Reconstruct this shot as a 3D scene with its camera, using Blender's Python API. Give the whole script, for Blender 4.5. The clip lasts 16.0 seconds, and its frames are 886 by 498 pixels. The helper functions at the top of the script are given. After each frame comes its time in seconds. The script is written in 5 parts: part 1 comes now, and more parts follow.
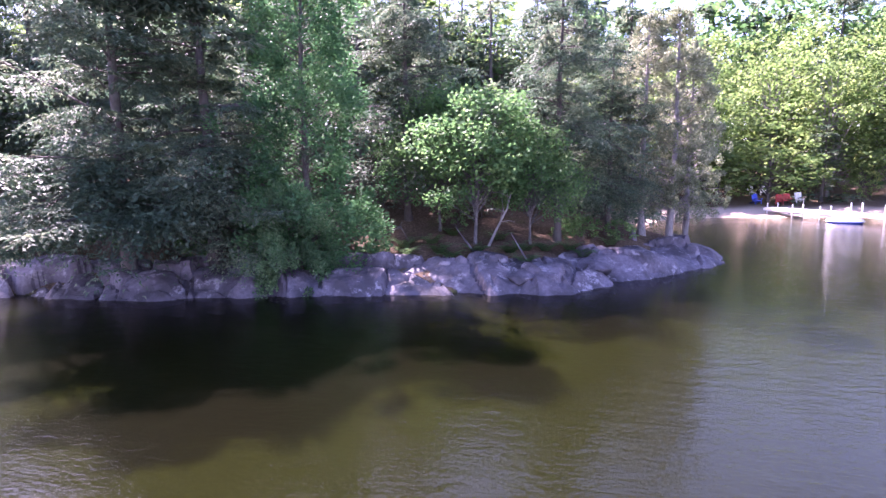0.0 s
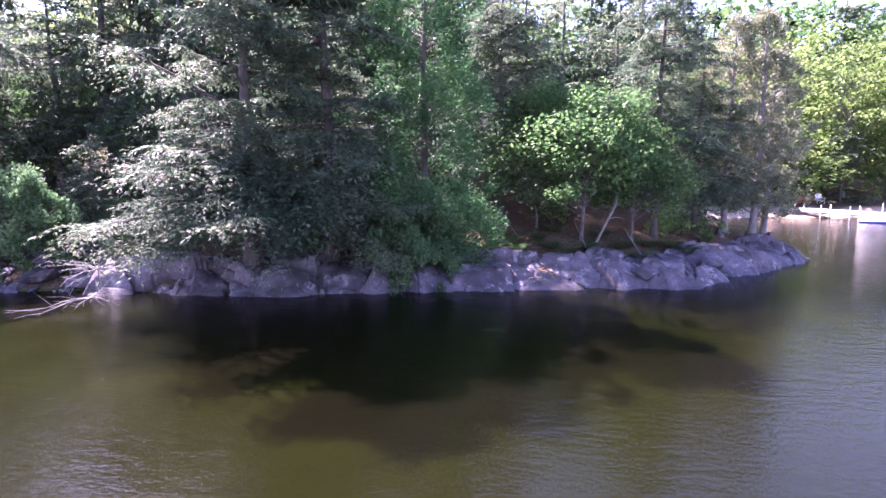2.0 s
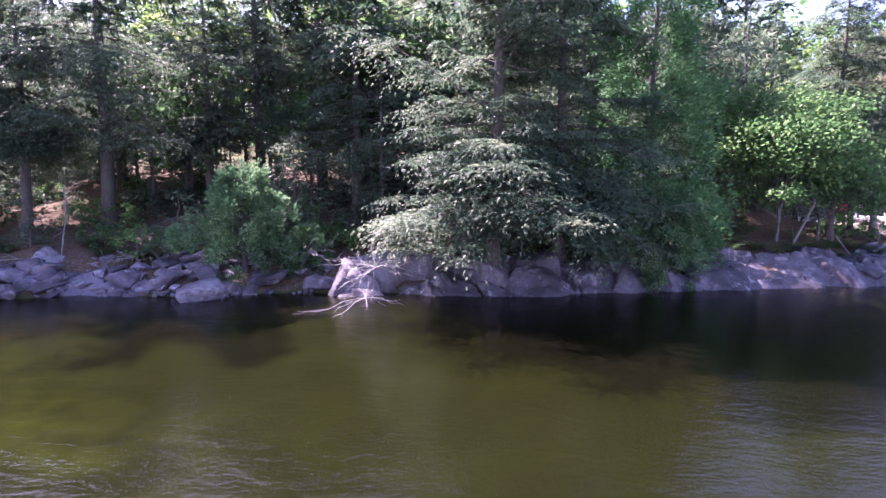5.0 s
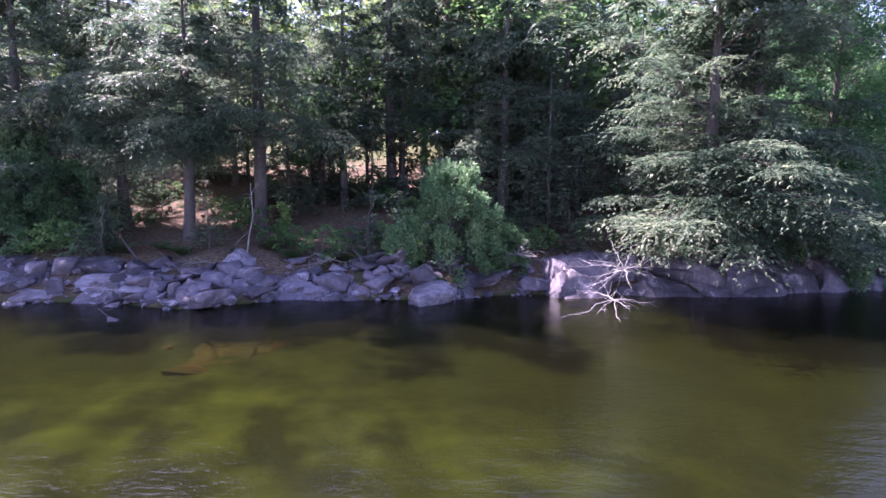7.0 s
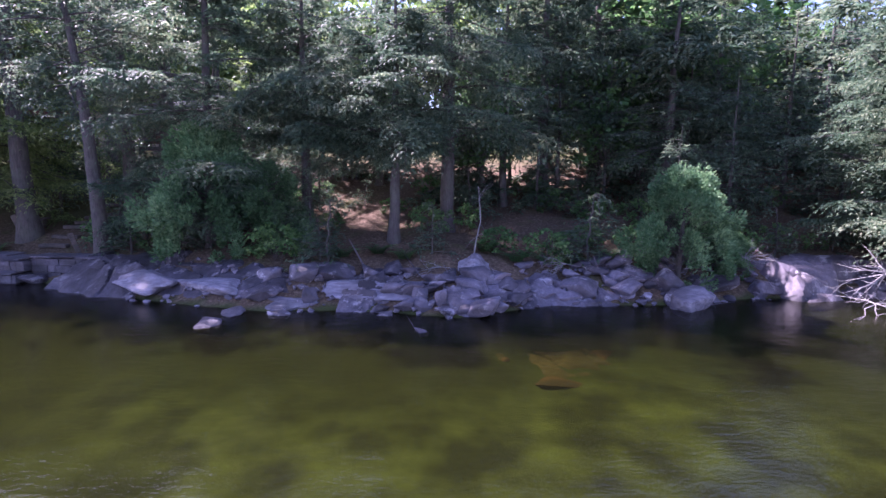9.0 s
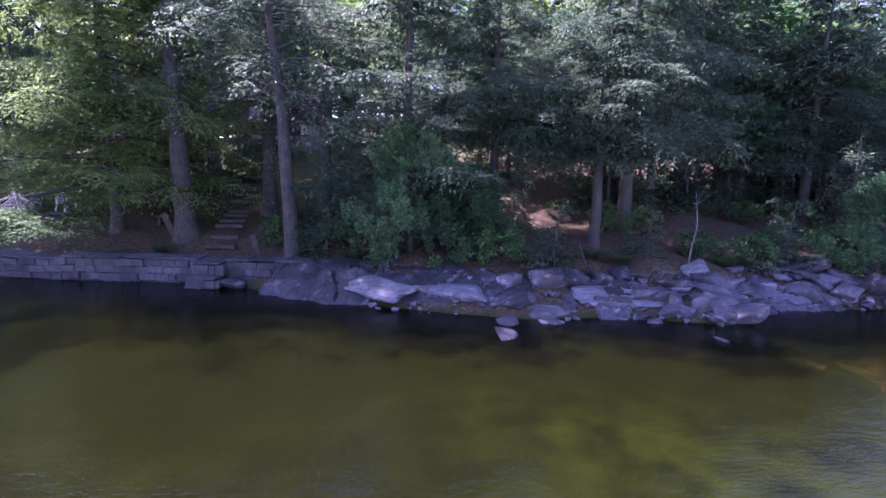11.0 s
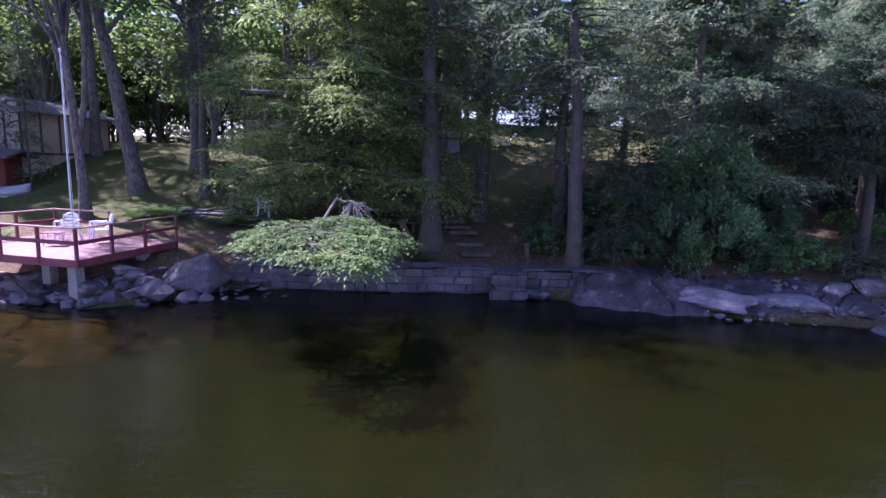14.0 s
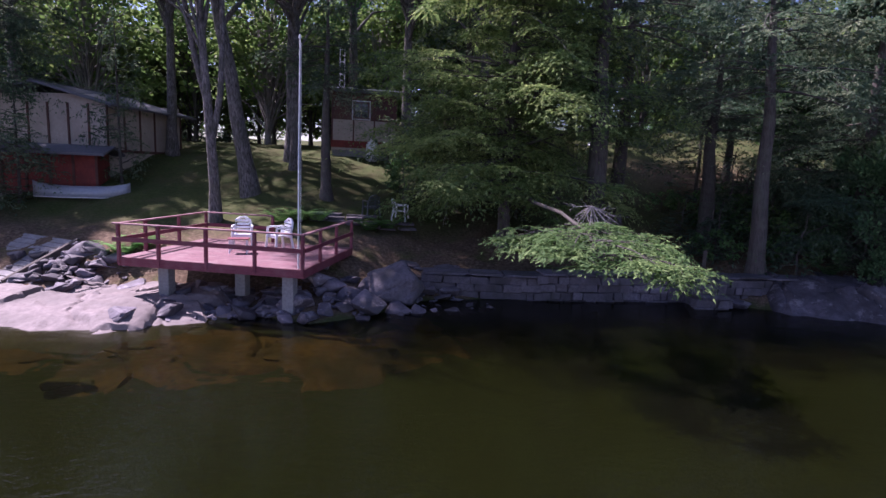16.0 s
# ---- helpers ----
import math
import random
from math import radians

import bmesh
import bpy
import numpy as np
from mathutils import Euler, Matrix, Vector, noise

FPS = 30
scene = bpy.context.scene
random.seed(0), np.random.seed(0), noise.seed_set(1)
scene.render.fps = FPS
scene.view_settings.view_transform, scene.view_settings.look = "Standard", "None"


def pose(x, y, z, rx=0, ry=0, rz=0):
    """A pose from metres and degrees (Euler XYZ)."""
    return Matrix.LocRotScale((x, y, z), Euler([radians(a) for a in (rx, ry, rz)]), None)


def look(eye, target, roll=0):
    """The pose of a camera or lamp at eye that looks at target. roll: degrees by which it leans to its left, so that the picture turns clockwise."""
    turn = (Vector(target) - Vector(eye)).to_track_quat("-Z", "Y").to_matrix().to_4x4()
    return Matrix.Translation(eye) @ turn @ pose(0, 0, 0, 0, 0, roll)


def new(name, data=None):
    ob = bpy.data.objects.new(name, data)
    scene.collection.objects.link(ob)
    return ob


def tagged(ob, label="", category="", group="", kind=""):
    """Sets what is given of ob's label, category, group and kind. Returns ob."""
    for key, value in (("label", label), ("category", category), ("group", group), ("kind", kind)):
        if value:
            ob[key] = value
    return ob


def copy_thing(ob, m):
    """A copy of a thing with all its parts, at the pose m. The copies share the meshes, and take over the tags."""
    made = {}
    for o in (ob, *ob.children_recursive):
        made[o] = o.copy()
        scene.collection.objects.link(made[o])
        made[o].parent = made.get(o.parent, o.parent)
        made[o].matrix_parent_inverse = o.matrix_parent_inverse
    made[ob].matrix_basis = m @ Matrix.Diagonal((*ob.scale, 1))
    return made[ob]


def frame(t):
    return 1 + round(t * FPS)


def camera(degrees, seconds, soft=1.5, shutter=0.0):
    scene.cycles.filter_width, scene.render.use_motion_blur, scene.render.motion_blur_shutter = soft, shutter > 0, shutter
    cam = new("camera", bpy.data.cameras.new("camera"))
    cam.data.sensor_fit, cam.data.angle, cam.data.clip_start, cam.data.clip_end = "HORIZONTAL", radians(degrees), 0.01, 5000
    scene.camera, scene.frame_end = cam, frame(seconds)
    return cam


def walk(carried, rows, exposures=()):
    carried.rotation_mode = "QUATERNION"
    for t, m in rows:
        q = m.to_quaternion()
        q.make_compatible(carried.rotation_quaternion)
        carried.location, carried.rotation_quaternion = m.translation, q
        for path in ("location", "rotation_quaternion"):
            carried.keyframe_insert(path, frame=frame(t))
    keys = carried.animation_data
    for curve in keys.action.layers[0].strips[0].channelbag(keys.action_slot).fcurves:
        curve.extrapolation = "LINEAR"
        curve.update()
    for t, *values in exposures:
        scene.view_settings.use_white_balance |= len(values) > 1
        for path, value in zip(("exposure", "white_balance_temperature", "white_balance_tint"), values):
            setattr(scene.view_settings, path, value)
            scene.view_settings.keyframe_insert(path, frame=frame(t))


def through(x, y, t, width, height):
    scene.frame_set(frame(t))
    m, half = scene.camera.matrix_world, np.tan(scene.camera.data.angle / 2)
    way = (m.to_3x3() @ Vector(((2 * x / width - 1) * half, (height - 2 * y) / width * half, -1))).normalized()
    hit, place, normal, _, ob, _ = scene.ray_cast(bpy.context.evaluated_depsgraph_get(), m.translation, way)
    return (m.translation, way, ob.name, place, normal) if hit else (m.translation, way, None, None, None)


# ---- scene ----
cam = camera(80, 16.0, soft=1.5)
PATH = [
    (0, (-4.89, 2.699, 4.45), (-5.381, 4.617, 4.162), -0.5),
    (0.5, (-6.096, 2.321, 4.497), (-6.569, 4.242, 4.203), -0.3),
    (1, (-7.43, 1.985, 4.454), (-7.882, 3.911, 4.161), -0.2),
    (1.5, (-8.854, 1.646, 4.354), (-9.288, 3.577, 4.066), -0.2),
    (2, (-10.319, 1.348, 4.246), (-10.733, 3.285, 3.965), -0.2),
    (2.5, (-11.858, 1.098, 4.218), (-12.249, 3.039, 3.936), -0.1),
    (3, (-13.284, 0.738, 4.122), (-13.666, 2.682, 3.848), -0.2),
    (5.5, (-22.558, -0.478, 3.758), (-22.82, 1.491, 3.523), 0.2),
    (6, (-24.723, -0.626, 3.824), (-24.956, 1.345, 3.581), 0.3),
    (6.5, (-26.8, -0.724, 3.855), (-27.018, 1.249, 3.607), 0.4),
    (7, (-29.19, -0.979, 3.806), (-29.364, 0.999, 3.562), 0.3),
    (7.5, (-31.332, -1.104, 3.908), (-31.492, 0.873, 3.652), 0.3),
    (8, (-33.622, -1.201, 3.979), (-33.762, 0.776, 3.717), 0.3),
    (8.5, (-35.996, -1.305, 4.066), (-36.106, 0.674, 3.799), 0.4),
    (9, (-38.467, -1.363, 4.152), (-38.542, 0.617, 3.88), 0.5),
    (11.5, (-49.97, -1.311, 4.729), (-49.877, 0.66, 4.403), 1.5),
    (12, (-52.032, -1.095, 4.594), (-51.918, 0.877, 4.281), 1.7),
    (12.5, (-54.091, -0.847, 4.546), (-53.955, 1.124, 4.237), 1.7),
    (13, (-56.121, -0.583, 4.565), (-55.965, 1.386, 4.252), 1.7),
    (13.5, (-58.149, -0.266, 4.533), (-57.966, 1.701, 4.223), 1.9),
    (14, (-60.169, 0.039, 4.588), (-59.956, 2.003, 4.271), 1.9),
    (14.5, (-62.224, 0.423, 4.543), (-61.977, 2.382, 4.229), 2.1),
    (15, (-64.228, 0.88, 4.46), (-63.947, 2.836, 4.152), 2.3),
    (15.5, (-66.162, 1.508, 4.364), (-65.847, 3.459, 4.061), 2.4),
    (16, (-68.009, 2.132, 4.257), (-67.66, 4.078, 3.959), 2.6),
]
walk(cam, [(t, look(eye, target, roll)) for t, eye, target, roll in PATH], exposures=[(0, 3.43, 5930, 61), (2.5, 3.17, 5930, 61), (3, 3.02, 5930, 61), (6, 3.03, 5930, 55), (9, 2.73, 5630, 53), (12.5, 2.58, 5330, 65), (14, 1.99, 5430, 52), (16, 1.29, 5750, 45)])

# ---- world and sun ----
SUN_AZ, SUN_EL = math.atan2(-0.80, 0.60), radians(51)   # azimuth from +y towards +x
world = bpy.data.worlds.new("sky")
scene.world = world
world.use_nodes = True
wn = world.node_tree.nodes
sky = wn.new("ShaderNodeTexSky")
sky.sky_type, sky.sun_disc, sky.sun_elevation, sky.sun_rotation = "NISHITA", False, SUN_EL, SUN_AZ
world.node_tree.links.new(sky.outputs[0], wn["Background"].inputs[0])
wn["Background"].inputs[1].default_value = 0.068
sun = new("sun", bpy.data.lights.new("sun", "SUN"))
sun.data.energy, sun.data.angle, sun.data.color = 5.0, radians(1.0), (1, 0.93, 0.82)
sun.matrix_world = look((0, 0, 0), (-math.sin(SUN_AZ) * math.cos(SUN_EL), -math.cos(SUN_AZ) * math.cos(SUN_EL), -math.sin(SUN_EL)))


# ---- materials ----
def material(name, rough=0.7, metal=0.0, spec=0.4):
    m = bpy.data.materials.new(name)
    m.use_nodes = True
    b = m.node_tree.nodes["Principled BSDF"]
    b.inputs["Roughness"].default_value, b.inputs["Metallic"].default_value = rough, metal
    b.inputs["Specular IOR Level"].default_value = spec
    return m, m.node_tree.nodes, m.node_tree.links, b


def ramp(n, stops):
    r = n.new("ShaderNodeValToRGB")
    while len(r.color_ramp.elements) < len(stops):
        r.color_ramp.elements.new(0.5)
    for e, (p, c) in zip(r.color_ramp.elements, stops):
        e.position, e.color = p, (*c, 1)
    return r


def noise_tex(n, l, scale, detail=6, rough=0.6, where="Object", stretch=None):
    c = n.new("ShaderNodeTexCoord") if where != "World" else n.new("ShaderNodeNewGeometry")
    out = c.outputs["Position"] if where == "World" else c.outputs[where]
    if stretch:
        mp = n.new("ShaderNodeMapping")
        mp.inputs["Scale"].default_value = stretch
        l.new(out, mp.inputs[0])
        out = mp.outputs[0]
    t = n.new("ShaderNodeTexNoise")
    t.inputs["Scale"].default_value, t.inputs["Detail"].default_value, t.inputs["Roughness"].default_value = scale, detail, rough
    l.new(out, t.inputs["Vector"])
    return t


def mixed(n, l, fac, a, b, kind="MIX"):
    m = n.new("ShaderNodeMix")
    m.data_type, m.blend_type = "RGBA", kind
    for sock, v in ((m.inputs[0], fac), (m.inputs[6], a), (m.inputs[7], b)):
        if isinstance(v, (int, float)):
            sock.default_value = v
        elif isinstance(v, tuple):
            sock.default_value = (*v, 1)
        else:
            l.new(v, sock)
    return m.outputs[2]


def bumped(n, l, b, source, strength=0.4, distance=0.02):
    bp = n.new("ShaderNodeBump")
    bp.inputs["Strength"].default_value, bp.inputs["Distance"].default_value = strength, distance
    l.new(source, bp.inputs["Height"])
    l.new(bp.outputs[0], b.inputs["Normal"])


def surface(name, dark, light, scale=4, rough=0.75, stain=(0.1, 0.09, 0.07), amount=0.35, bump=0.3, distance=0.01, where="Object", stretch=None, metal=0.0, piece=0.0, sharp=0.2):
    """Grain at one scale, stains at a wider one, and relief."""
    m, n, l, b = material(name, rough, metal)
    t = noise_tex(n, l, scale * 4, 8, 0.65, where, stretch)
    r = ramp(n, [(0.5 - sharp, dark), (0.5 + sharp, light)])
    l.new(t.outputs[0], r.inputs[0])
    t2 = noise_tex(n, l, scale * 0.5, 4, 0.6, where)
    r2 = ramp(n, [(0.44, (0, 0, 0)), (0.64, (amount, amount, amount))])
    l.new(t2.outputs[0], r2.inputs[0])
    col = mixed(n, l, r2.outputs[0], r.outputs[0], stain)
    if piece:
        o = n.new("ShaderNodeObjectInfo")
        r3 = ramp(n, [(0, (1 - piece,) * 3), (1, (1 + piece,) * 3)])
        l.new(o.outputs["Random"], r3.inputs[0])
        col = mixed(n, l, 1.0, col, r3.outputs[0], "MULTIPLY")
    l.new(col, b.inputs["Base Color"])
    bumped(n, l, b, t.outputs[0], bump, distance)
    return m


def foliage(name, dark, mid, light, through=0.3, rough=0.5, wide=0.35):
    m, n, l, b = material(name, rough + 0.1, 0, 0.22)
    g = n.new("ShaderNodeNewGeometry")
    r = ramp(n, [(0.0, dark), (0.55, mid), (1.0, light)])
    t = noise_tex(n, l, wide, 3, 0.6, "World")
    a = n.new("ShaderNodeMath")
    a.operation = "MULTIPLY_ADD"
    a.inputs[1].default_value = 0.55
    l.new(g.outputs["Random Per Island"], a.inputs[0])
    s = n.new("ShaderNodeMath")
    s.operation = "MULTIPLY_ADD"
    s.inputs[1].default_value, s.inputs[2].default_value = 1.4, -0.45
    l.new(t.outputs[0], s.inputs[0])
    l.new(s.outputs[0], a.inputs[2])
    l.new(a.outputs[0], r.inputs[0])
    l.new(r.outputs[0], b.inputs["Base Color"])
    tr = n.new("ShaderNodeBsdfTranslucent")
    l.new(r.outputs[0], tr.inputs[0])
    mx = n.new("ShaderNodeMixShader")
    mx.inputs[0].default_value = through
    l.new(b.outputs[0], mx.inputs[1])
    l.new(tr.outputs[0], mx.inputs[2])
    l.new(mx.outputs[0], n["Material Output"].inputs[0])
    return m


def granite():
    """Grey granite: fine grain, dark weathered patches, pale lichen, each boulder a little lighter or darker."""
    m, n, l, b = material("granite", 0.7, 0, 0.3)
    grain, patch, lichen = noise_tex(n, l, 7, 8, 0.65, "World"), noise_tex(n, l, 0.75, 5, 0.62, "World"), noise_tex(n, l, 1.7, 7, 0.68, "World")
    r = ramp(n, [(0.3, (0.088, 0.076, 0.092)), (0.7, (0.168, 0.147, 0.172))])
    l.new(grain.outputs[0], r.inputs[0])
    p = ramp(n, [(0.40, (0.85, 0.85, 0.85)), (0.58, (0, 0, 0))])
    l.new(patch.outputs[0], p.inputs[0])
    col = mixed(n, l, p.outputs[0], r.outputs[0], (0.040, 0.035, 0.039))
    q = ramp(n, [(0.56, (0, 0, 0)), (0.63, (0.75, 0.75, 0.75))])
    l.new(lichen.outputs[0], q.inputs[0])
    col = mixed(n, l, q.outputs[0], col, (0.29, 0.265, 0.285))
    o = n.new("ShaderNodeObjectInfo")
    v = ramp(n, [(0, (0.5, 0.5, 0.5)), (1, (1.5, 1.5, 1.5))])
    l.new(o.outputs["Random"], v.inputs[0])
    l.new(mixed(n, l, 1.0, col, v.outputs[0], "MULTIPLY"), b.inputs["Base Color"])
    bumped(n, l, b, grain.outputs[0], 0.6, 0.03)
    return m


def water_material():
    m, n, l, b = material("lake_water", 0.05)
    n.remove(b)
    clear, gloss, fres, mx = (n.new("ShaderNodeBsdfTransparent"), n.new("ShaderNodeBsdfGlossy"), n.new("ShaderNodeFresnel"), n.new("ShaderNodeMixShader"))
    clear.inputs[0].default_value = (0.315, 0.335, 0.19, 1)
    murk, body = n.new("ShaderNodeBsdfDiffuse"), n.new("ShaderNodeMixShader")
    murk.inputs[0].default_value = (0.0145, 0.0145, 0.007, 1)
    body.inputs[0].default_value = 0.16
    gloss.inputs["Roughness"].default_value = 0.05
    fres.inputs["IOR"].default_value = 1.33
    t = noise_tex(n, l, 1.6, 4, 0.55, "World", (1, 2.2, 1))
    t2 = noise_tex(n, l, 7.0, 3, 0.5, "World", (1, 1.8, 1))
    add = n.new("ShaderNodeMath")
    add.operation = "MULTIPLY_ADD"
    add.inputs[1].default_value = 0.5
    l.new(t2.outputs[0], add.inputs[0])
    l.new(t.outputs[0], add.inputs[2])
    bp = n.new("ShaderNodeBump")
    bp.inputs["Strength"].default_value, bp.inputs["Distance"].default_value = 0.3, 0.06
    l.new(add.outputs[0], bp.inputs["Height"])
    l.new(bp.outputs[0], gloss.inputs["Normal"])
    l.new(bp.outputs[0], fres.inputs["Normal"])
    l.new(fres.outputs[0], mx.inputs[0])
    l.new(clear.outputs[0], body.inputs[1])
    l.new(murk.outputs[0], body.inputs[2])
    l.new(body.outputs[0], mx.inputs[1])
    l.new(gloss.outputs[0], mx.inputs[2])
    l.new(mx.outputs[0], n["Material Output"].inputs[0])
    return m


def ground_material():
    """Needle litter in the wood, grass round the houses, sand on the beach, silt and weed under water, told apart by where they lie."""
    m, n, l, b = material("ground", 0.95, 0, 0.1)
    att = n.new("ShaderNodeAttribute")
    att.attribute_name = "cover"
    sep = n.new("ShaderNodeSeparateColor")
    l.new(att.outputs["Color"], sep.inputs[0])
    fine, coarse = noise_tex(n, l, 9, 8, 0.7, "World"), noise_tex(n, l, 0.9, 5, 0.6, "World")

    def cover(stops, source=fine):
        r = ramp(n, stops)
        l.new(source.outputs[0], r.inputs[0])
        return r.outputs[0]
    litter = cover([(0.3, (0.038, 0.026, 0.018)), (0.5, (0.105, 0.072, 0.048)), (0.72, (0.23, 0.172, 0.12))])
    moss = cover([(0.3, (0.03, 0.04, 0.012)), (0.7, (0.10, 0.11, 0.035))])
    litter = mixed(n, l, cover([(0.54, (0, 0, 0)), (0.72, (0.8, 0.8, 0.8))], coarse), litter, moss)
    grass = cover([(0.3, (0.026, 0.040, 0.012)), (0.7, (0.085, 0.10, 0.034))])
    grass = mixed(n, l, cover([(0.45, (0, 0, 0)), (0.65, (0.5, 0.5, 0.5))], coarse), grass, (0.105, 0.080, 0.045))
    sand = cover([(0.3, (0.33, 0.25, 0.19)), (0.7, (0.48, 0.39, 0.31))])
    silt = cover([(0.3, (0.032, 0.040, 0.015)), (0.7, (0.056, 0.066, 0.024))])
    weed_noise = noise_tex(n, l, 0.85, 3, 0.5, "World")
    weed = n.new("ShaderNodeMath")
    weed.operation = "MULTIPLY"
    l.new(cover([(0.38, (0, 0, 0)), (0.70, (1, 1, 1))], weed_noise), weed.inputs[0])
    l.new(att.outputs["Alpha"], weed.inputs[1])
    silt = mixed(n, l, weed.outputs[0], silt, (0.175, 0.215, 0.05))
    col = mixed(n, l, sep.outputs[0], litter, grass)
    col = mixed(n, l, sep.outputs[1], col, sand)
    col = mixed(n, l, sep.outputs[2], col, silt)
    l.new(col, b.inputs["Base Color"])
    bumped(n, l, b, fine.outputs[0], 0.6, 0.05)
    return m


GROUND, WATER = ground_material(), water_material()
NEEDLES = foliage("hemlock_needles", (0.028, 0.066, 0.042), (0.085, 0.14, 0.082), (0.275, 0.31, 0.19), 0.5, 0.45)
FRESH = foliage("fresh_hemlock_needles", (0.055, 0.105, 0.035), (0.19, 0.28, 0.09), (0.45, 0.52, 0.20), 0.6, 0.6)
BOUGH_LEAF = foliage("hemlock_bough_needles", (0.03, 0.075, 0.03), (0.10, 0.18, 0.06), (0.26, 0.36, 0.13), 0.45, 0.6)
CEDAR_LEAF = foliage("cedar_leaf", (0.022, 0.078, 0.032), (0.055, 0.155, 0.058), (0.13, 0.27, 0.10), 0.45)
BUSH_LEAF = foliage("cedar_bush_leaf", (0.036, 0.092, 0.042), (0.09, 0.185, 0.082), (0.23, 0.35, 0.165), 0.42)
BROAD_LEAF = foliage("broad_leaf", (0.034, 0.088, 0.03), (0.09, 0.20, 0.065), (0.23, 0.35, 0.12), 0.5)
YELLOW_LEAF = foliage("yellow_green_leaf", (0.055, 0.105, 0.03), (0.13, 0.215, 0.06), (0.30, 0.38, 0.12), 0.55)
PALE_LEAF = foliage("pale_cedar_leaf", (0.085, 0.11, 0.06), (0.20, 0.235, 0.135), (0.40, 0.41, 0.27), 0.4)
# Fern leaf with sunlight put into its colour, for clumps that stand in shade.
LIT_FERN_LEAF = foliage("sunlit_fern_leaf", (0.05, 0.16, 0.03), (0.13, 0.33, 0.07), (0.30, 0.50, 0.16), 0.5)
BARK = surface("bark", (0.03, 0.026, 0.024), (0.11, 0.092, 0.085), 5, 0.9, (0.10, 0.11, 0.08), 0.5, 1.0, 0.03, stretch=(1, 1, 0.15))
GREY_BARK = surface("grey_bark", (0.12, 0.11, 0.11), (0.30, 0.28, 0.27), 5, 0.85, (0.08, 0.09, 0.07), 0.5, 0.8, 0.02, stretch=(1, 1, 0.2))
WALL_STONE = surface("wall_stone", (0.06, 0.052, 0.062), (0.15, 0.132, 0.152), 2.4, 0.85, (0.045, 0.042, 0.042), 0.8, 0.7, 0.02, where="World", piece=0.22)
OLD_BARK = surface("old_bark", (0.035, 0.031, 0.030), (0.19, 0.172, 0.165), 4, 0.88, (0.06, 0.06, 0.045), 0.6, 1.0, 0.03, stretch=(1, 1, 0.25), sharp=0.12)
DEAD_WOOD = surface("dead_wood", (0.15, 0.14, 0.14), (0.32, 0.30, 0.30), 6, 0.8, (0.08, 0.075, 0.07), 0.4, 0.5)
ROCK = granite()
STREAK_ROCK = surface("streaked_granite", (0.085, 0.075, 0.092), (0.30, 0.275, 0.31), 1.2, 0.7, (0.07, 0.062, 0.07), 0.8, 0.5, 0.02, where="World", stretch=(0.5, 1.4, 1.6), piece=0.15, sharp=0.18)
GOLDEN = surface("silted_rock", (0.085, 0.062, 0.022), (0.21, 0.15, 0.050), 1.5, 0.9, (0.07, 0.06, 0.02), 0.7, 0.5, 0.03, where="World", piece=0.2)
PALE_ROCK = surface("pale_granite", (0.13, 0.104, 0.10), (0.27, 0.222, 0.215), 1.5, 0.8, (0.10, 0.085, 0.08), 0.6, 0.8, 0.03, where="World", piece=0.1)
SUNKEN = surface("sunken_rock", (0.10, 0.046, 0.015), (0.25, 0.125, 0.042), 2, 0.9, (0.06, 0.04, 0.016), 0.9, 0.6, 0.04, where="World", piece=0.2, sharp=0.16)


# ---- builders ----
def mesh_of(name, verts, faces, mats, smooth=False):
    me = bpy.data.meshes.new(name)
    verts, faces = np.asarray(verts, np.float32), np.asarray(faces, np.int32)
    me.vertices.add(len(verts))
    me.vertices.foreach_set("co", verts.ravel())
    k = faces.shape[1]
    me.loops.add(faces.size)
    me.loops.foreach_set("vertex_index", faces.ravel())
    me.polygons.add(len(faces))
    me.polygons.foreach_set("loop_start", np.arange(0, faces.size, k, dtype=np.int32))
    me.polygons.foreach_set("use_smooth", np.full(len(faces), smooth))
    me.update()
    for mat in mats if isinstance(mats, (list, tuple)) else [mats]:
        me.materials.append(mat)
    return me


def part(name, bm, mat, parent=None, label=""):
    """Links a bmesh, or a mesh, as one object under its thing."""
    if isinstance(bm, bmesh.types.BMesh):
        me = bpy.data.meshes.new(name)
        bm.to_mesh(me)
        bm.free()
        me.materials.append(mat)
    else:
        me = bm
    ob = new(name, me)
    ob.parent = parent
    return tagged(ob, label)


def thing(name, label, category, at=(0, 0, 0), turn=0.0, group="", kind=""):
    ob = new(name)
    ob.matrix_basis = pose(*at, 0, 0, turn)
    return tagged(ob, label, category, group, kind)


def box(bm, size, m=Matrix(), bevel=0.0):
    """A box of that size about the pose m, with bevelled edges."""
    made = bmesh.ops.create_cube(bm, size=1, matrix=m @ Matrix.Diagonal((*size, 1)))
    if bevel:
        edges = list({e for v in made["verts"] for e in v.link_edges})
        bmesh.ops.bevel(bm, geom=edges, offset=bevel, segments=1, affect="EDGES")
    return bm


def boxed(size, m=Matrix(), bevel=0.0):
    return box(bmesh.new(), size, m, bevel)


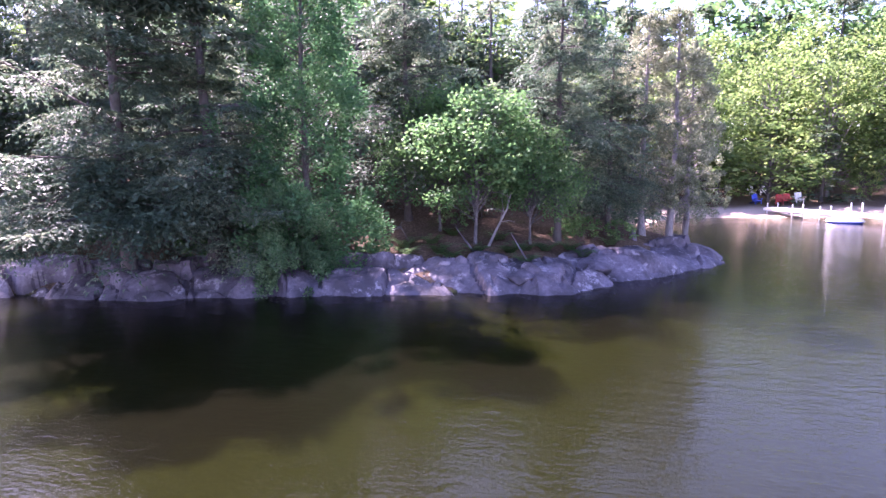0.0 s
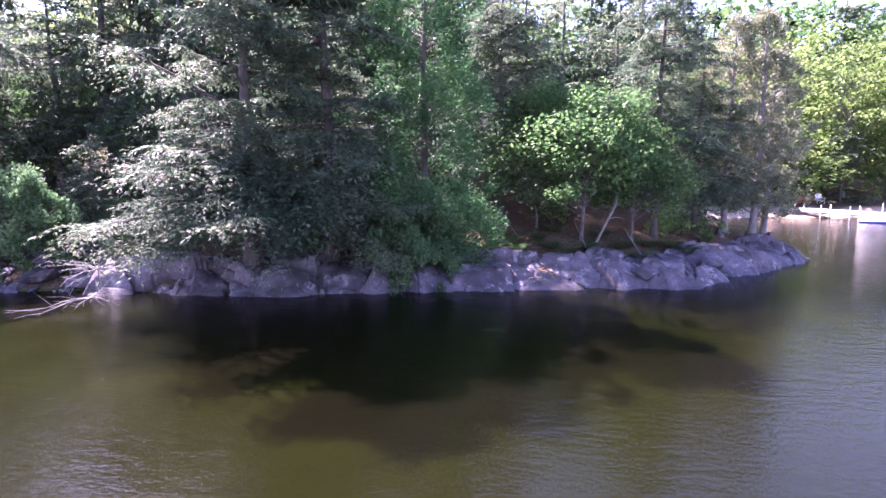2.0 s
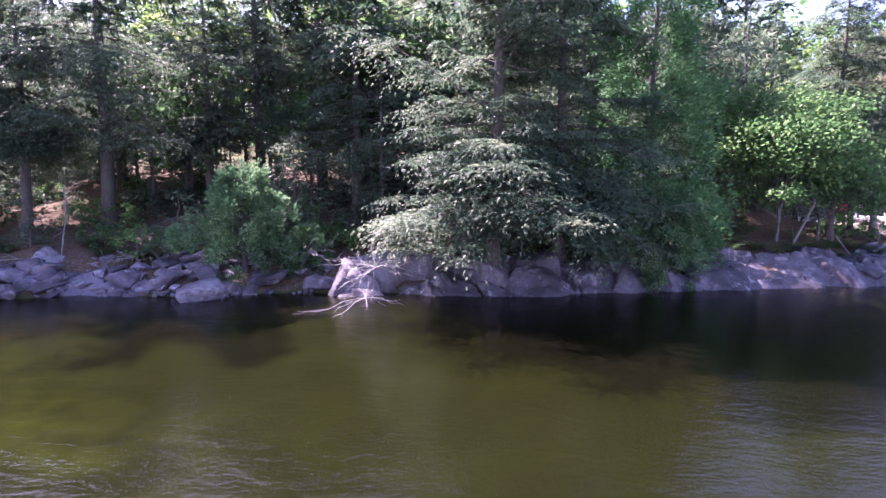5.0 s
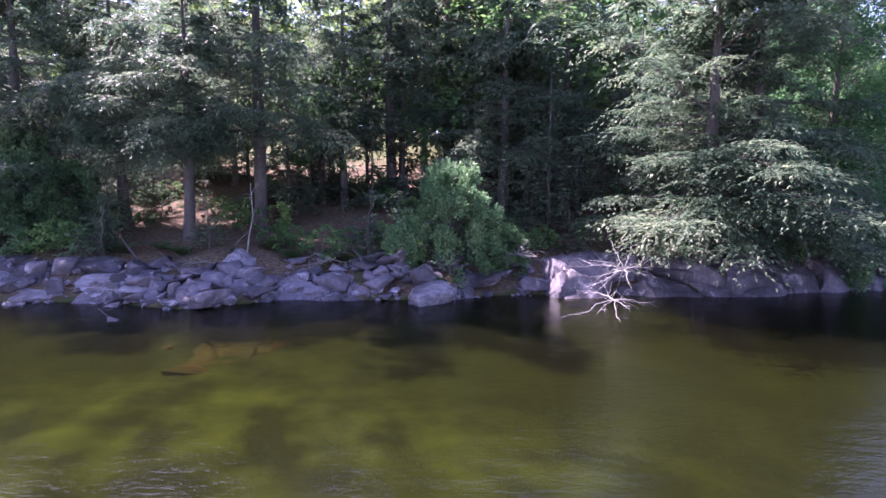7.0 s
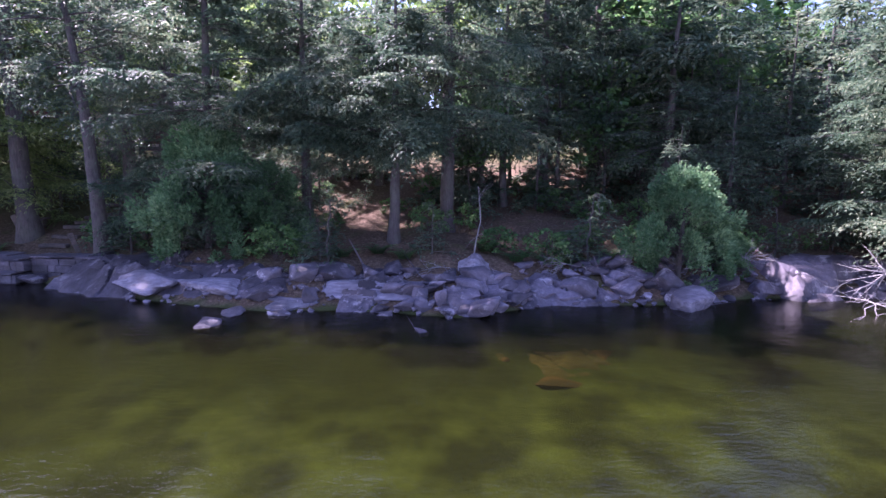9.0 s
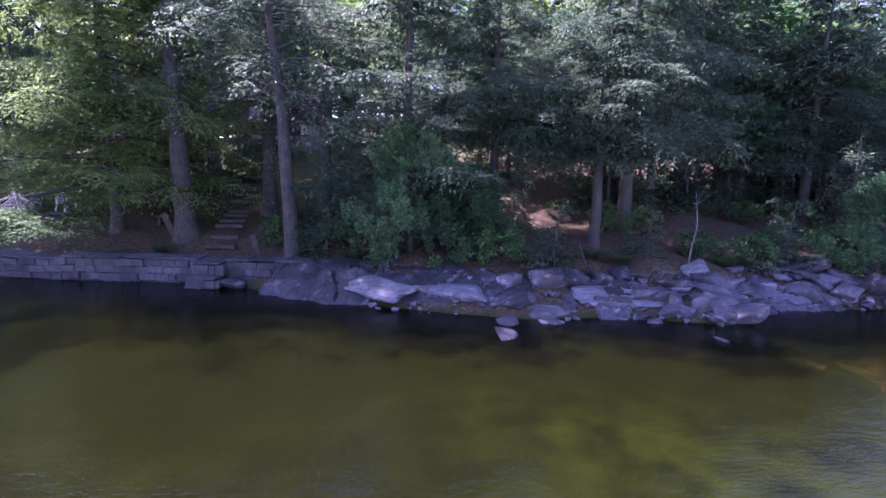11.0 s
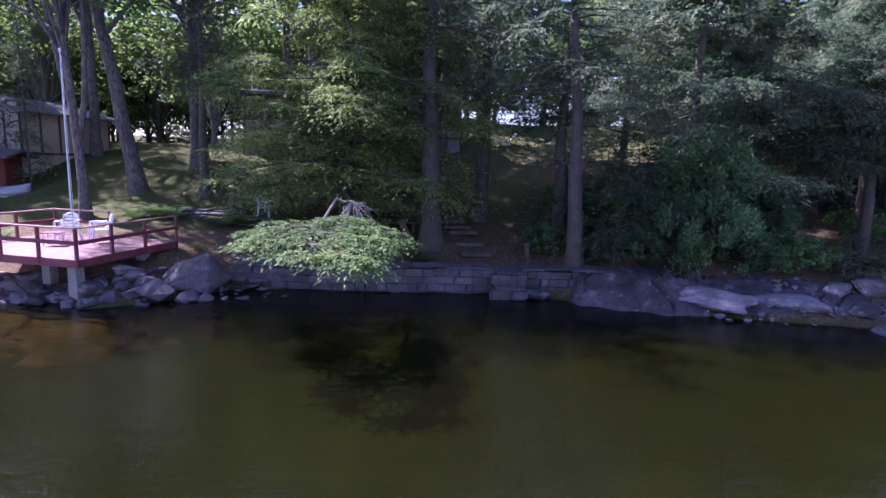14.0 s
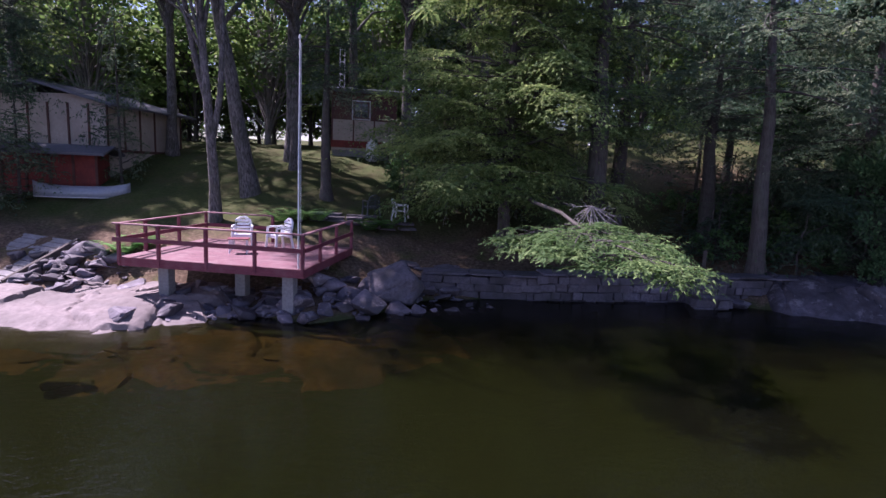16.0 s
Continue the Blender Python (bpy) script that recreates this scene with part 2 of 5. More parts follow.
def tube(points, radii, sides=8, cap=True):
    """Vertices and quads of a tapered tube along points."""
    pts, rad = np.asarray(points, float), np.asarray(radii, float)
    tan = np.gradient(pts, axis=0)
    tan /= np.linalg.norm(tan, axis=1, keepdims=True) + 1e-9
    ref = np.where(np.abs(tan[:, 2:3]) > 0.9, np.array([[1.0, 0, 0]]), np.array([[0, 0, 1.0]]))
    u = np.cross(tan, ref)
    u /= np.linalg.norm(u, axis=1, keepdims=True) + 1e-9
    w = np.cross(tan, u)
    a = np.linspace(0, 2 * np.pi, sides, endpoint=False)
    ring = pts[:, None] + rad[:, None, None] * (np.cos(a)[None, :, None] * u[:, None] + np.sin(a)[None, :, None] * w[:, None])
    v = ring.reshape(-1, 3)
    f = [(i * sides + j, i * sides + (j + 1) % sides, (i + 1) * sides + (j + 1) % sides, (i + 1) * sides + j)
         for i in range(len(pts) - 1) for j in range(sides)]
    return v, np.array(f)


def joined(pieces):
    vs, fs, n = [], [], 0
    for v, f in pieces:
        vs.append(v)
        fs.append(f + n)
        n += len(v)
    return np.concatenate(vs), np.concatenate(fs)


def leaves(centre, along, normal, length, width, sides=4):
    """Pointed sprays of three corners, or diamond leaves of four: centres, long axes and normals, all (n, 3)."""
    along = along / (np.linalg.norm(along, axis=1, keepdims=True) + 1e-9)
    across = np.cross(normal, along)
    across /= np.linalg.norm(across, axis=1, keepdims=True) + 1e-9
    a, b = along * length[:, None] / 2, across * width[:, None] / 2
    corners = [centre - a, centre + b - 0.15 * a, centre + a, centre - b - 0.15 * a] if sides == 4 else [centre - a + b, centre - 0.7 * a - b, centre + a]
    v = np.stack(corners, 1).reshape(-1, 3)
    return v, np.arange(len(v)).reshape(-1, sides)


def bough(rng, base, d, L, lift, sag, curl, pads, twigs, sprays, leaf, flat=1.0, sides=4, hang=0.5):
    """One bough: its stem with side branches, and drooping fans of needle sprays at their ends."""
    side, up = np.array([-d[1], d[0], 0.0]), np.array([0, 0, 1.0])

    def on(s):
        s = np.asarray(s)[..., None]
        return base + d * L * s + side * curl * L * s * s + up * L * (lift * s - sag * s * s)
    rings = 5 if sides > 3 else 3
    stems = [tube(on(np.linspace(0, 1, rings)), np.linspace(0.010 * L + 0.010, 0.004, rings), sides)]
    out = []
    for k in range(pads):
        s = 1.0 if k == 0 else rng.uniform(0.18, 0.97)
        off = 0.0 if k == 0 else rng.choice([-1.0, 1.0]) * rng.uniform(0.25, 1.0) * (0.42 * L * (1.05 - s) + 0.22)
        root = on(s)
        c = root + side * off + d * abs(off) * 0.5 + up * rng.normal(-0.10 * abs(off), 0.07)
        if k and sides > 3:
            stems.append(tube(np.array([on(s - 0.12), (root + c) / 2 + up * 0.05, c]), np.array([0.010, 0.007, 0.003]), 3))
        face = d + side * np.sign(off) * 0.6
        face /= np.linalg.norm(face)
        size = (0.20 * L + 0.36) * rng.uniform(0.65, 1.3)
        turn = np.linspace(-2.3, 2.3, twigs) + rng.normal(0, 0.22, twigs)
        td = np.outer(np.cos(turn), face) + np.outer(np.sin(turn), [-face[1], face[0], 0])
        tl = size * rng.uniform(0.6, 1.15, twigs) * (0.62 + 0.38 * np.cos(turn / 2))
        q = np.linspace(0.12, 1, sprays)
        drop = hang * rng.uniform(0.6, 1.4)
        p = c + td[:, None] * (tl[:, None] * q)[..., None]
        p[..., 2] += tl[:, None] * (0.16 * q - drop * q * q)
        for sg in (-1.0, 1.0):
            across = np.cross(up, td)[:, None] * sg
            al = td[:, None] * 0.8 + across * (0.75 - 0.45 * q)[None, :, None] + up * (0.1 - 1.5 * drop * q)[None, :, None]
            nm = up + td[:, None] * (0.9 * q)[None, :, None] + across * 0.25
            al, nm = al.reshape(-1, 3), nm.reshape(-1, 3)
            nn = len(al)
            al = al / np.linalg.norm(al, axis=1, keepdims=True) + rng.normal(0, 0.2, (nn, 3))
            ln = leaf * rng.uniform(0.6, 1.4, nn) * np.tile(1.15 - 0.35 * q, twigs)
            ctr = p.reshape(-1, 3) + al * (0.38 * ln)[:, None] + rng.normal(0, 0.018, (nn, 3))
            out.append((ctr, al, nm + rng.normal(0, 0.38, (nn, 3)), ln, ln * 0.33 * flat * rng.uniform(0.7, 1.3, nn)))
    return joined(stems), [np.concatenate(c) for c in zip(*out)]


def conifer_parts(seed, H, R, clear, boughs, leaf=0.15, droop=0.35, up=0.1, taper=0.8, pads=6, twigs=9, sprays=5, trunk_r=0.2, lean=0.0, low=1.5, flat=1.0, fine=0.0, hang=0.5):
    """Trunk, branches and sprays of a conifer, as (verts, quads) each. Above the height fine the sprays are fewer and larger."""
    rng = np.random.default_rng(seed)
    zs = np.linspace(0, H, 14)
    bend = rng.normal(0, 0.06, (14, 2)).cumsum(0) * 0.5
    axis = np.column_stack([bend[:, 0] - bend[0, 0] + lean * zs, bend[:, 1] - bend[0, 1], zs - 0.25])
    rad = trunk_r * (1 - zs / H) ** 0.8 + 0.015
    rad[0] *= 1.45
    trunk = tube(axis, rad, 10)
    limbs, cloud = [], []
    h = clear + (H - clear) * rng.random(boughs) ** low
    for k in range(boughs):
        f = (h[k] - clear) / (H - clear)
        L = R * (1 - f) ** taper * rng.uniform(0.35, 1.25) * min(1, 0.75 + 1.8 * f) + 0.25
        az = 2.399 * k + rng.normal(0, 0.5)
        if noise.noise(Vector((1.3 * math.cos(az) + seed, 1.3 * math.sin(az), 0.42 * h[k]))) < -0.12:
            L *= rng.uniform(0.3, 0.6)
        far = bool(fine) and h[k] > fine
        base = np.array([np.interp(h[k], zs, axis[:, 0]), np.interp(h[k], zs, axis[:, 1]), h[k] - 0.25])
        n_pads = max(2, int(round(pads * L / R * 1.3)))
        stem, rest = bough(rng, base, np.array([math.cos(az), math.sin(az), 0.0]), L, up + rng.normal(0, 0.17), droop * rng.uniform(0.5, 1.5),
                           rng.normal(0, 0.25), n_pads, twigs // 2 + 1 if far else twigs, 3 if far else sprays, leaf * (2.2 if far else 1), flat, 4 if leaf < 0.3 and not far else 3, hang)
        limbs.append(stem)
        cloud.append(rest)
    crown = leaves(*[np.concatenate(c) for c in zip(*cloud)], sides=3)
    return trunk, joined(limbs), crown


def cedar_parts(seed, H, R, clear, clumps, per, leaf=0.12, trunk_r=0.15, low=1.2, shape=0.5, lump=0.28, upright=0.5, lean=0.0):
    """Trunk, limbs and upright flattened sprays of a cedar: rounded tufts crowded on a tapering or domed crown."""
    rng = np.random.default_rng(seed)
    zs = np.linspace(0, H, 12)
    bend = rng.normal(0, 0.05, (12, 2)).cumsum(0) * 0.5
    axis = np.column_stack([bend[:, 0] - bend[0, 0] + lean * zs, bend[:, 1] - bend[0, 1], zs - 0.25])
    rad = trunk_r * (1 - zs / H) ** 0.8 + 0.012
    rad[0] *= 1.5
    limbs, out = [], []
    for k in range(clumps):
        f = rng.random() ** low
        z, az = clear + (H - clear) * f, 2.399 * k + rng.normal(0, 0.4)
        d = np.array([math.cos(az), math.sin(az), 0.0])
        swell = 1 + 0.85 * noise.noise(Vector((1.5 * d[0] + seed, 1.5 * d[1], 0.9 * z)))
        reach = R * (1 - f) ** shape * min(1, 0.7 + 2.0 * f) * swell * rng.uniform(0.55, 1.0) + 0.1
        mid = np.array([np.interp(z, zs, axis[:, 0]), np.interp(z, zs, axis[:, 1]), z - 0.25])
        c = mid + d * reach
        limbs.append(tube(np.array([mid - [0, 0, 0.25 * reach], mid + d * reach * 0.5, c]), np.array([0.02, 0.012, 0.004]), 3))
        size = lump * rng.uniform(0.6, 1.4) * (0.6 + 0.4 * R / 2.5)
        v = rng.normal(0, 1, (per, 3))
        v *= (rng.random(per) ** 0.4 / np.linalg.norm(v, axis=1))[:, None]
        al = v * [1, 1, 0.7] + d * 0.7 + [0, 0, upright]
        out.append((c + v * size * [1, 1, 1.15], al + rng.normal(0, 0.25, (per, 3)), rng.normal(0, 0.6, (per, 3)) + d * 0.6 + [0, 0, 0.5],
                    leaf * rng.uniform(0.6, 1.4, per), leaf * 0.55 * rng.uniform(0.7, 1.3, per)))
    crown = leaves(*[np.concatenate(c) for c in zip(*out)])
    return tube(axis, rad, 10), joined(limbs), crown


def broadleaf_parts(seed, H, R, clear, clumps, per, leaf=0.12, trunk_r=0.16, fork=True, spread=0.75, lean=0.0):
    """Trunk, limbs and leaf clumps of a broad-leaved tree."""
    rng = np.random.default_rng(seed)
    top = clear + 0.75 * (H - clear)
    zs = np.linspace(0, top, 10)
    wob = rng.normal(0, 0.07, (10, 2)).cumsum(0) * 0.6
    axis = np.column_stack([wob[:, 0] - wob[0, 0] + lean * zs, wob[:, 1] - wob[0, 1], zs - 0.25])
    rad = trunk_r * (1 - 0.75 * zs / top)
    rad[0] *= 1.4
    limbs, cs, al, no, ln, wd = [], [], [], [], [], []
    for k in range(clumps):
        f = (k + 0.5) / clumps
        az, el = 2.399 * k + rng.normal(0, 0.3), math.asin(np.clip(-0.75 + 1.75 * f, -1, 1))
        r = rng.uniform(0.42, 1.2)
        c = np.array([R * r * math.cos(az) * math.cos(el), R * r * math.sin(az) * math.cos(el), (clear + H) / 2 + (H - clear) / 2 * r * math.sin(el)])
        c[:2] += [lean * c[2], 0]
        z0 = min(top * 0.98, rng.uniform(clear * 0.85, top), max(clear * 0.7, c[2] - 0.5))
        root = np.array([np.interp(z0, zs, axis[:, 0]), np.interp(z0, zs, axis[:, 1]), z0 - 0.25])
        mid = root * 0.5 + c * 0.5 + np.array([0, 0, 0.15 * np.linalg.norm(c - root)]) + rng.normal(0, 0.1, 3)
        limbs.append(tube(np.array([root, mid, mid * 0.4 + c * 0.6, c]), np.array([0.055, 0.032, 0.018, 0.006]) * (trunk_r / 0.16), 3 if leaf > 0.4 else 5))
        size = spread * R * rng.uniform(0.32, 0.55)
        v = rng.normal(0, 1, (per, 3))
        v *= (rng.random(per) ** 0.45 / np.linalg.norm(v, axis=1))[:, None] * size
        v[:, 2] *= 0.62
        cs.append(c + v)
        al.append(rng.normal(0, 1, (per, 3)) * [1, 1, 0.5] + [0, 0, -0.35])
        no.append(np.array([0, 0, 0.9]) + rng.normal(0, 0.5, (per, 3)))
        ln.append(leaf * rng.uniform(0.7, 1.3, per)), wd.append(leaf * 0.75 * rng.uniform(0.7, 1.3, per))
    crown = leaves(np.concatenate(cs), np.concatenate(al), np.concatenate(no), np.concatenate(ln), np.concatenate(wd))
    stems = [tube(axis, rad, 10)]
    for k in range(0 if fork else 2):
        a0 = axis[int(2 + k)]
        go = np.array([(1.5, 0.3), (-1.4, 0.5)][k])
        up = np.linspace(0, 1, 7)
        pts = np.column_stack([a0[0] + go[0] * up ** 0.6 + 0.1 * np.sin(5 * up), a0[1] + go[1] * up ** 0.6, a0[2] + (top * 1.05 - a0[2]) * up])
        stems.append(tube(pts, trunk_r * np.linspace(0.62, 0.16, 7), 9))
    return joined(stems), joined(limbs), crown


def crown_mesh(crown, limbs, leaf_mat, bark):
    """Leaves and the twigs that carry them, with two materials."""
    (v1, f1), (v2, f2) = crown, limbs
    v = np.concatenate([v1, v2]).astype(np.float32)
    loops = np.concatenate([f1.ravel(), f2.ravel() + len(v1)]).astype(np.int32)
    starts = np.concatenate([np.arange(len(f1)) * f1.shape[1], f1.size + np.arange(len(f2)) * f2.shape[1]]).astype(np.int32)
    me = bpy.data.meshes.new("crown")
    me.vertices.add(len(v))
    me.vertices.foreach_set("co", v.ravel())
    me.loops.add(len(loops))
    me.loops.foreach_set("vertex_index", loops)
    me.polygons.add(len(starts))
    me.polygons.foreach_set("loop_start", starts)
    me.materials.append(leaf_mat)
    me.materials.append(bark)
    me.polygons.foreach_set("material_index", (np.arange(len(starts)) >= len(f1)).astype(np.int32))
    me.update()
    return me


def tree(name, label, parts, bark, leaf_mat, category="tree", group=""):
    """A tree with its trunk and crown, at the origin."""
    t = thing(name, label, category, group=group)
    trunk, limbs, crown = parts
    part("trunk", mesh_of("trunk", *trunk, bark, True), None, t)
    tagged(part("crown", crown_mesh(crown, limbs, leaf_mat, bark), None, t), kind="stuff")
    return t


def on_ground(x, y, sink=0.05):
    return float(height(x, y)) - sink


def planted(proto, x, y, scale=1.0, turn=0.0, label="", group="", sink=0.05, tall=1.0, lean=0.0, first=[]):
    """Sets a prototype in its first place, and copies of it in the others."""
    m = pose(x, y, on_ground(x, y, sink), 0, lean, turn) @ Matrix.Diagonal((scale, scale, scale * tall, 1))
    if proto.name in first:
        ob = copy_thing(proto, m @ Matrix.Diagonal((1 / proto.scale.x, 1 / proto.scale.y, 1 / proto.scale.z, 1)))
    else:
        first.append(proto.name)
        proto.matrix_basis = m
        ob = proto
    return tagged(ob, label, "", group)


def rock_mesh(seed, corners=16, rough=0.026, boxy=0.58, fine=2):
    """A boulder about one metre across: the hull of random corners, its edges worn, its faces roughened."""
    r = np.random.default_rng(seed)
    bm = bmesh.new()
    u = r.normal(0, 1, (corners, 3))
    u /= np.linalg.norm(u, axis=1, keepdims=True)
    u = np.sign(u) * np.abs(u) ** boxy * 0.56 * r.uniform(0.72, 1.0, (corners, 1))
    spin = Euler(r.uniform(-0.5, 0.5, 3)).to_matrix()
    for p in u:
        bm.verts.new(spin @ Vector(p))
    hull = bmesh.ops.convex_hull(bm, input=bm.verts)
    spare = [g for g in hull["geom_interior"] + hull["geom_unused"] if isinstance(g, bmesh.types.BMVert)]
    bmesh.ops.delete(bm, geom=list(set(spare)), context="VERTS")
    bmesh.ops.dissolve_limit(bm, angle_limit=radians(9), verts=bm.verts, edges=bm.edges)
    bmesh.ops.bevel(bm, geom=list(bm.edges), offset=0.05, segments=2 if fine else 1, affect="EDGES", profile=0.6)
    bmesh.ops.triangulate(bm, faces=bm.faces)
    for _ in range(fine):
        long = [e for e in bm.edges if e.calc_length() > 0.13]
        bmesh.ops.subdivide_edges(bm, edges=long, cuts=1)
        bmesh.ops.triangulate(bm, faces=bm.faces)
    bm.normal_update()
    off = Vector(r.uniform(-50, 50, 3))
    for v in bm.verts:
        p = v.co
        n1 = noise.noise(p * 2.6 + off) + 0.55 * noise.noise(p * 6.5 + off)
        crack = -0.9 * max(0.0, 0.12 - abs(noise.noise(p * 1.7 - off))) / 0.12
        v.co = p + v.normal * rough * (n1 + 0.6 * crack)
    me = bpy.data.meshes.new("rock")
    bm.to_mesh(me)
    bm.free()
    me.polygons.foreach_set("use_smooth", np.full(len(me.polygons), True))
    me.set_sharp_from_angle(angle=radians(32))
    me.materials.append(ROCK)
    return me


def ledge(label, line, rise, deep, seed, cell=0.5, mat=None, relief=1.0, crackle=1.0, slope=0.85):
    """Bedrock that slopes out of the water along a line: cracked into blocks, rounded and uneven."""
    pts = np.array(line, float)
    seg = np.hypot(*np.diff(pts, axis=0).T)
    s = np.concatenate([[0], seg.cumsum()])
    run = np.arange(0, s[-1], 0.08)
    px, py = np.interp(run, s, pts[:, 0]), np.interp(run, s, pts[:, 1])
    tx, ty = np.gradient(px), np.gradient(py)
    k = np.ones(35) / 35
    tx, ty = np.convolve(tx, k, "same"), np.convolve(ty, k, "same")
    n = np.hypot(tx, ty)
    nx, ny = -ty / n, tx / n
    outs = np.concatenate([np.linspace(-0.9, deep, 44), [deep + 0.5]])
    off = Vector((seed * 7.1, seed * 3.3, 0))
    v = []
    for i in range(len(run)):
        edge = min(1.0, run[i] / 0.8, (run[-1] - run[i]) / 0.8)
        wav = 0.40 * noise.noise(Vector((run[i] * 0.45, seed, 0))) + 0.2 * noise.noise(Vector((run[i] * 1.3, seed, 5)))
        for o in outs:
            x, y = px[i] + nx[i] * o, py[i] + ny[i] * o
            bend = Vector((noise.noise(Vector((x, y, 9)) * 0.9), noise.noise(Vector((x, y, 4)) * 0.9), 0)) * 0.30
            q = Vector((run[i] * cell, o * cell * 1.25 + 0.35 * run[i] * cell, 0)) + off + bend
            d, c = noise.voronoi(q)
            away = q - c[0]
            tip = Vector((noise.noise(c[0] * 2.3 + Vector((5, 1, 0))), noise.noise(c[0] * 2.9 - Vector((3, 7, 0))), 0))
            step = relief * (0.55 * noise.noise(c[0] * 3.7) + 0.75 * (tip.x * away.x + tip.y * away.y))
            crack = -0.30 * crackle * max(0.0, 1 - (d[1] - d[0]) / 0.07)
            d2, c2 = noise.voronoi(q * 2.3 + bend)
            step += relief * 0.13 * noise.noise(c2[0] * 5.1)
            crack -= 0.07 * crackle * max(0.0, 1 - (d2[1] - d2[0]) / 0.10)
            u = o + wav
            z = -0.55 + (rise + 0.55) * (1 - math.exp(-max(0.0, u + 0.9) / slope)) * 1.12
            z += (step + crack) * min(1, max(0, (u + 0.9))) + 0.03 * noise.noise(Vector((x, y, 0)) * 2.1) + 0.012 * noise.noise(Vector((x, y, 3)) * 6)
            if o > deep:
                z -= 1.2
            v.append((x, y, z * edge - 0.6 * (1 - edge)))
    m = len(outs)
    f = [(i * m + j, (i + 1) * m + j, (i + 1) * m + j + 1, i * m + j + 1) for i in range(len(run) - 1) for j in range(m - 1)]
    me = mesh_of("rock_ledge", v, f, mat or ROCK, True)
    me.set_sharp_from_angle(angle=radians(30))
    return tagged(new("rock_ledge", me), label, "rock", kind="structure")
# ---- the shore and the lie of the land ----
SHORE = [(-400, 120), (-130, 42), (-100, 27), (-84, 21.5), (-79, 20.2), (-76.6, 18.9), (-75.3, 19.4), (-75.5, 17.1), (-74.1, 16.2),
         (-72, 16.4), (-70.5, 17), (-69, 16.2), (-67.5, 16.9), (-65.4, 18.9), (-62.4, 19.0), (-56, 18.9), (-54, 17.6), (-52, 16.4),
         (-47.8, 15), (-44.5, 14.2), (-42, 14.6), (-38.5, 13.9), (-35.4, 15.8), (-32, 15.9), (-28.3, 17.2), (-24, 17.8), (-20, 18.2),
         (-16, 19.8), (-9.7, 21.3), (-5.3, 22.5), (-3.5, 24.9), (-1, 27.3), (1.6, 30.5), (2.2, 33), (0.5, 38), (0, 47), (3, 54.5),
         (8, 57), (13, 58), (22, 59.5), (60, 65), (120, 50), (400, -40)]


def inland(x, y):
    """Signed distance to the shore line, positive on land, for arrays."""
    x, y = np.asarray(x, float), np.asarray(y, float)
    best, side = np.full(x.shape, 1e9), np.zeros(x.shape)
    for (ax, ay), (bx, by) in zip(SHORE, SHORE[1:]):
        ux, uy = bx - ax, by - ay
        s = np.clip(((x - ax) * ux + (y - ay) * uy) / (ux * ux + uy * uy), 0, 1)
        best = np.minimum(best, np.hypot(x - ax - s * ux, y - ay - s * uy))
        crosses = ((ax <= x) & (x < bx)) | ((bx <= x) & (x < ax))
        over = y > ay + (x - ax) * uy / (ux if ux else 1e-9)
        side += crosses & over
    return np.where(side % 2 == 1, best, -best)


def rolls(x, y):
    return (0.10 * np.sin(0.9 * x + 0.4 * y) * np.sin(0.7 * y - 0.3 * x) + 0.06 * np.sin(2.1 * x - 1.3 * y + 1) + 0.04 * np.sin(3.7 * y + 2.9 * x))


def height(x, y):
    x, y = np.asarray(x, float), np.asarray(y, float)
    d = inland(x, y)
    land = np.interp(d, [0, 0.4, 1.5, 3, 7, 10, 14, 20, 26, 45, 110, 900], [0, 0.2, 0.62, 1.15, 2.05, 2.95, 4.25, 6.3, 7.9, 9.3, 16, 40])
    yard = np.interp(d, [14, 18, 26, 45, 110, 900], [4.25, 5.0, 5.5, 5.9, 10, 34])
    w = np.clip((-61 - x) / 5, 0, 1) * (d > 14)
    land = land * (1 - w) + yard * w
    beach = np.interp(d, [0, 3, 8, 20, 60, 900], [0, 0.3, 0.9, 2.2, 8, 30])
    b = np.clip((y - 0.5 * np.abs(x - 5) - 38) / 8, 0, 1) * (x > -12)
    cove = np.clip(1 - np.hypot((x + 74) / 7, (y - 18) / 3.2), 0, 1)
    land = land * (1 - b) + beach * b
    land = land * (1 - 0.75 * np.minimum(1, cove * 2)) + rolls(x, y) * np.clip(d / 2, 0, 1)
    bed = -np.interp(-d, [0, 1, 4, 9, 16, 60], [0, 0.3, 0.55, 0.8, 1.0, 2.5]) + 0.35 * rolls(x, y) * np.clip(-d / 2, 0, 1)
    return np.where(d > 0, land, bed)


# ---- ground sheet, water ----
def spaced(lo, hi, step, out):
    inner = np.arange(lo, hi, step)
    grow = np.array([1, 3, 7, 14, 26, 50, 100, 220, 500, 1200, 2600])
    return np.concatenate([(lo - out * grow)[::-1], inner, hi + out * grow])


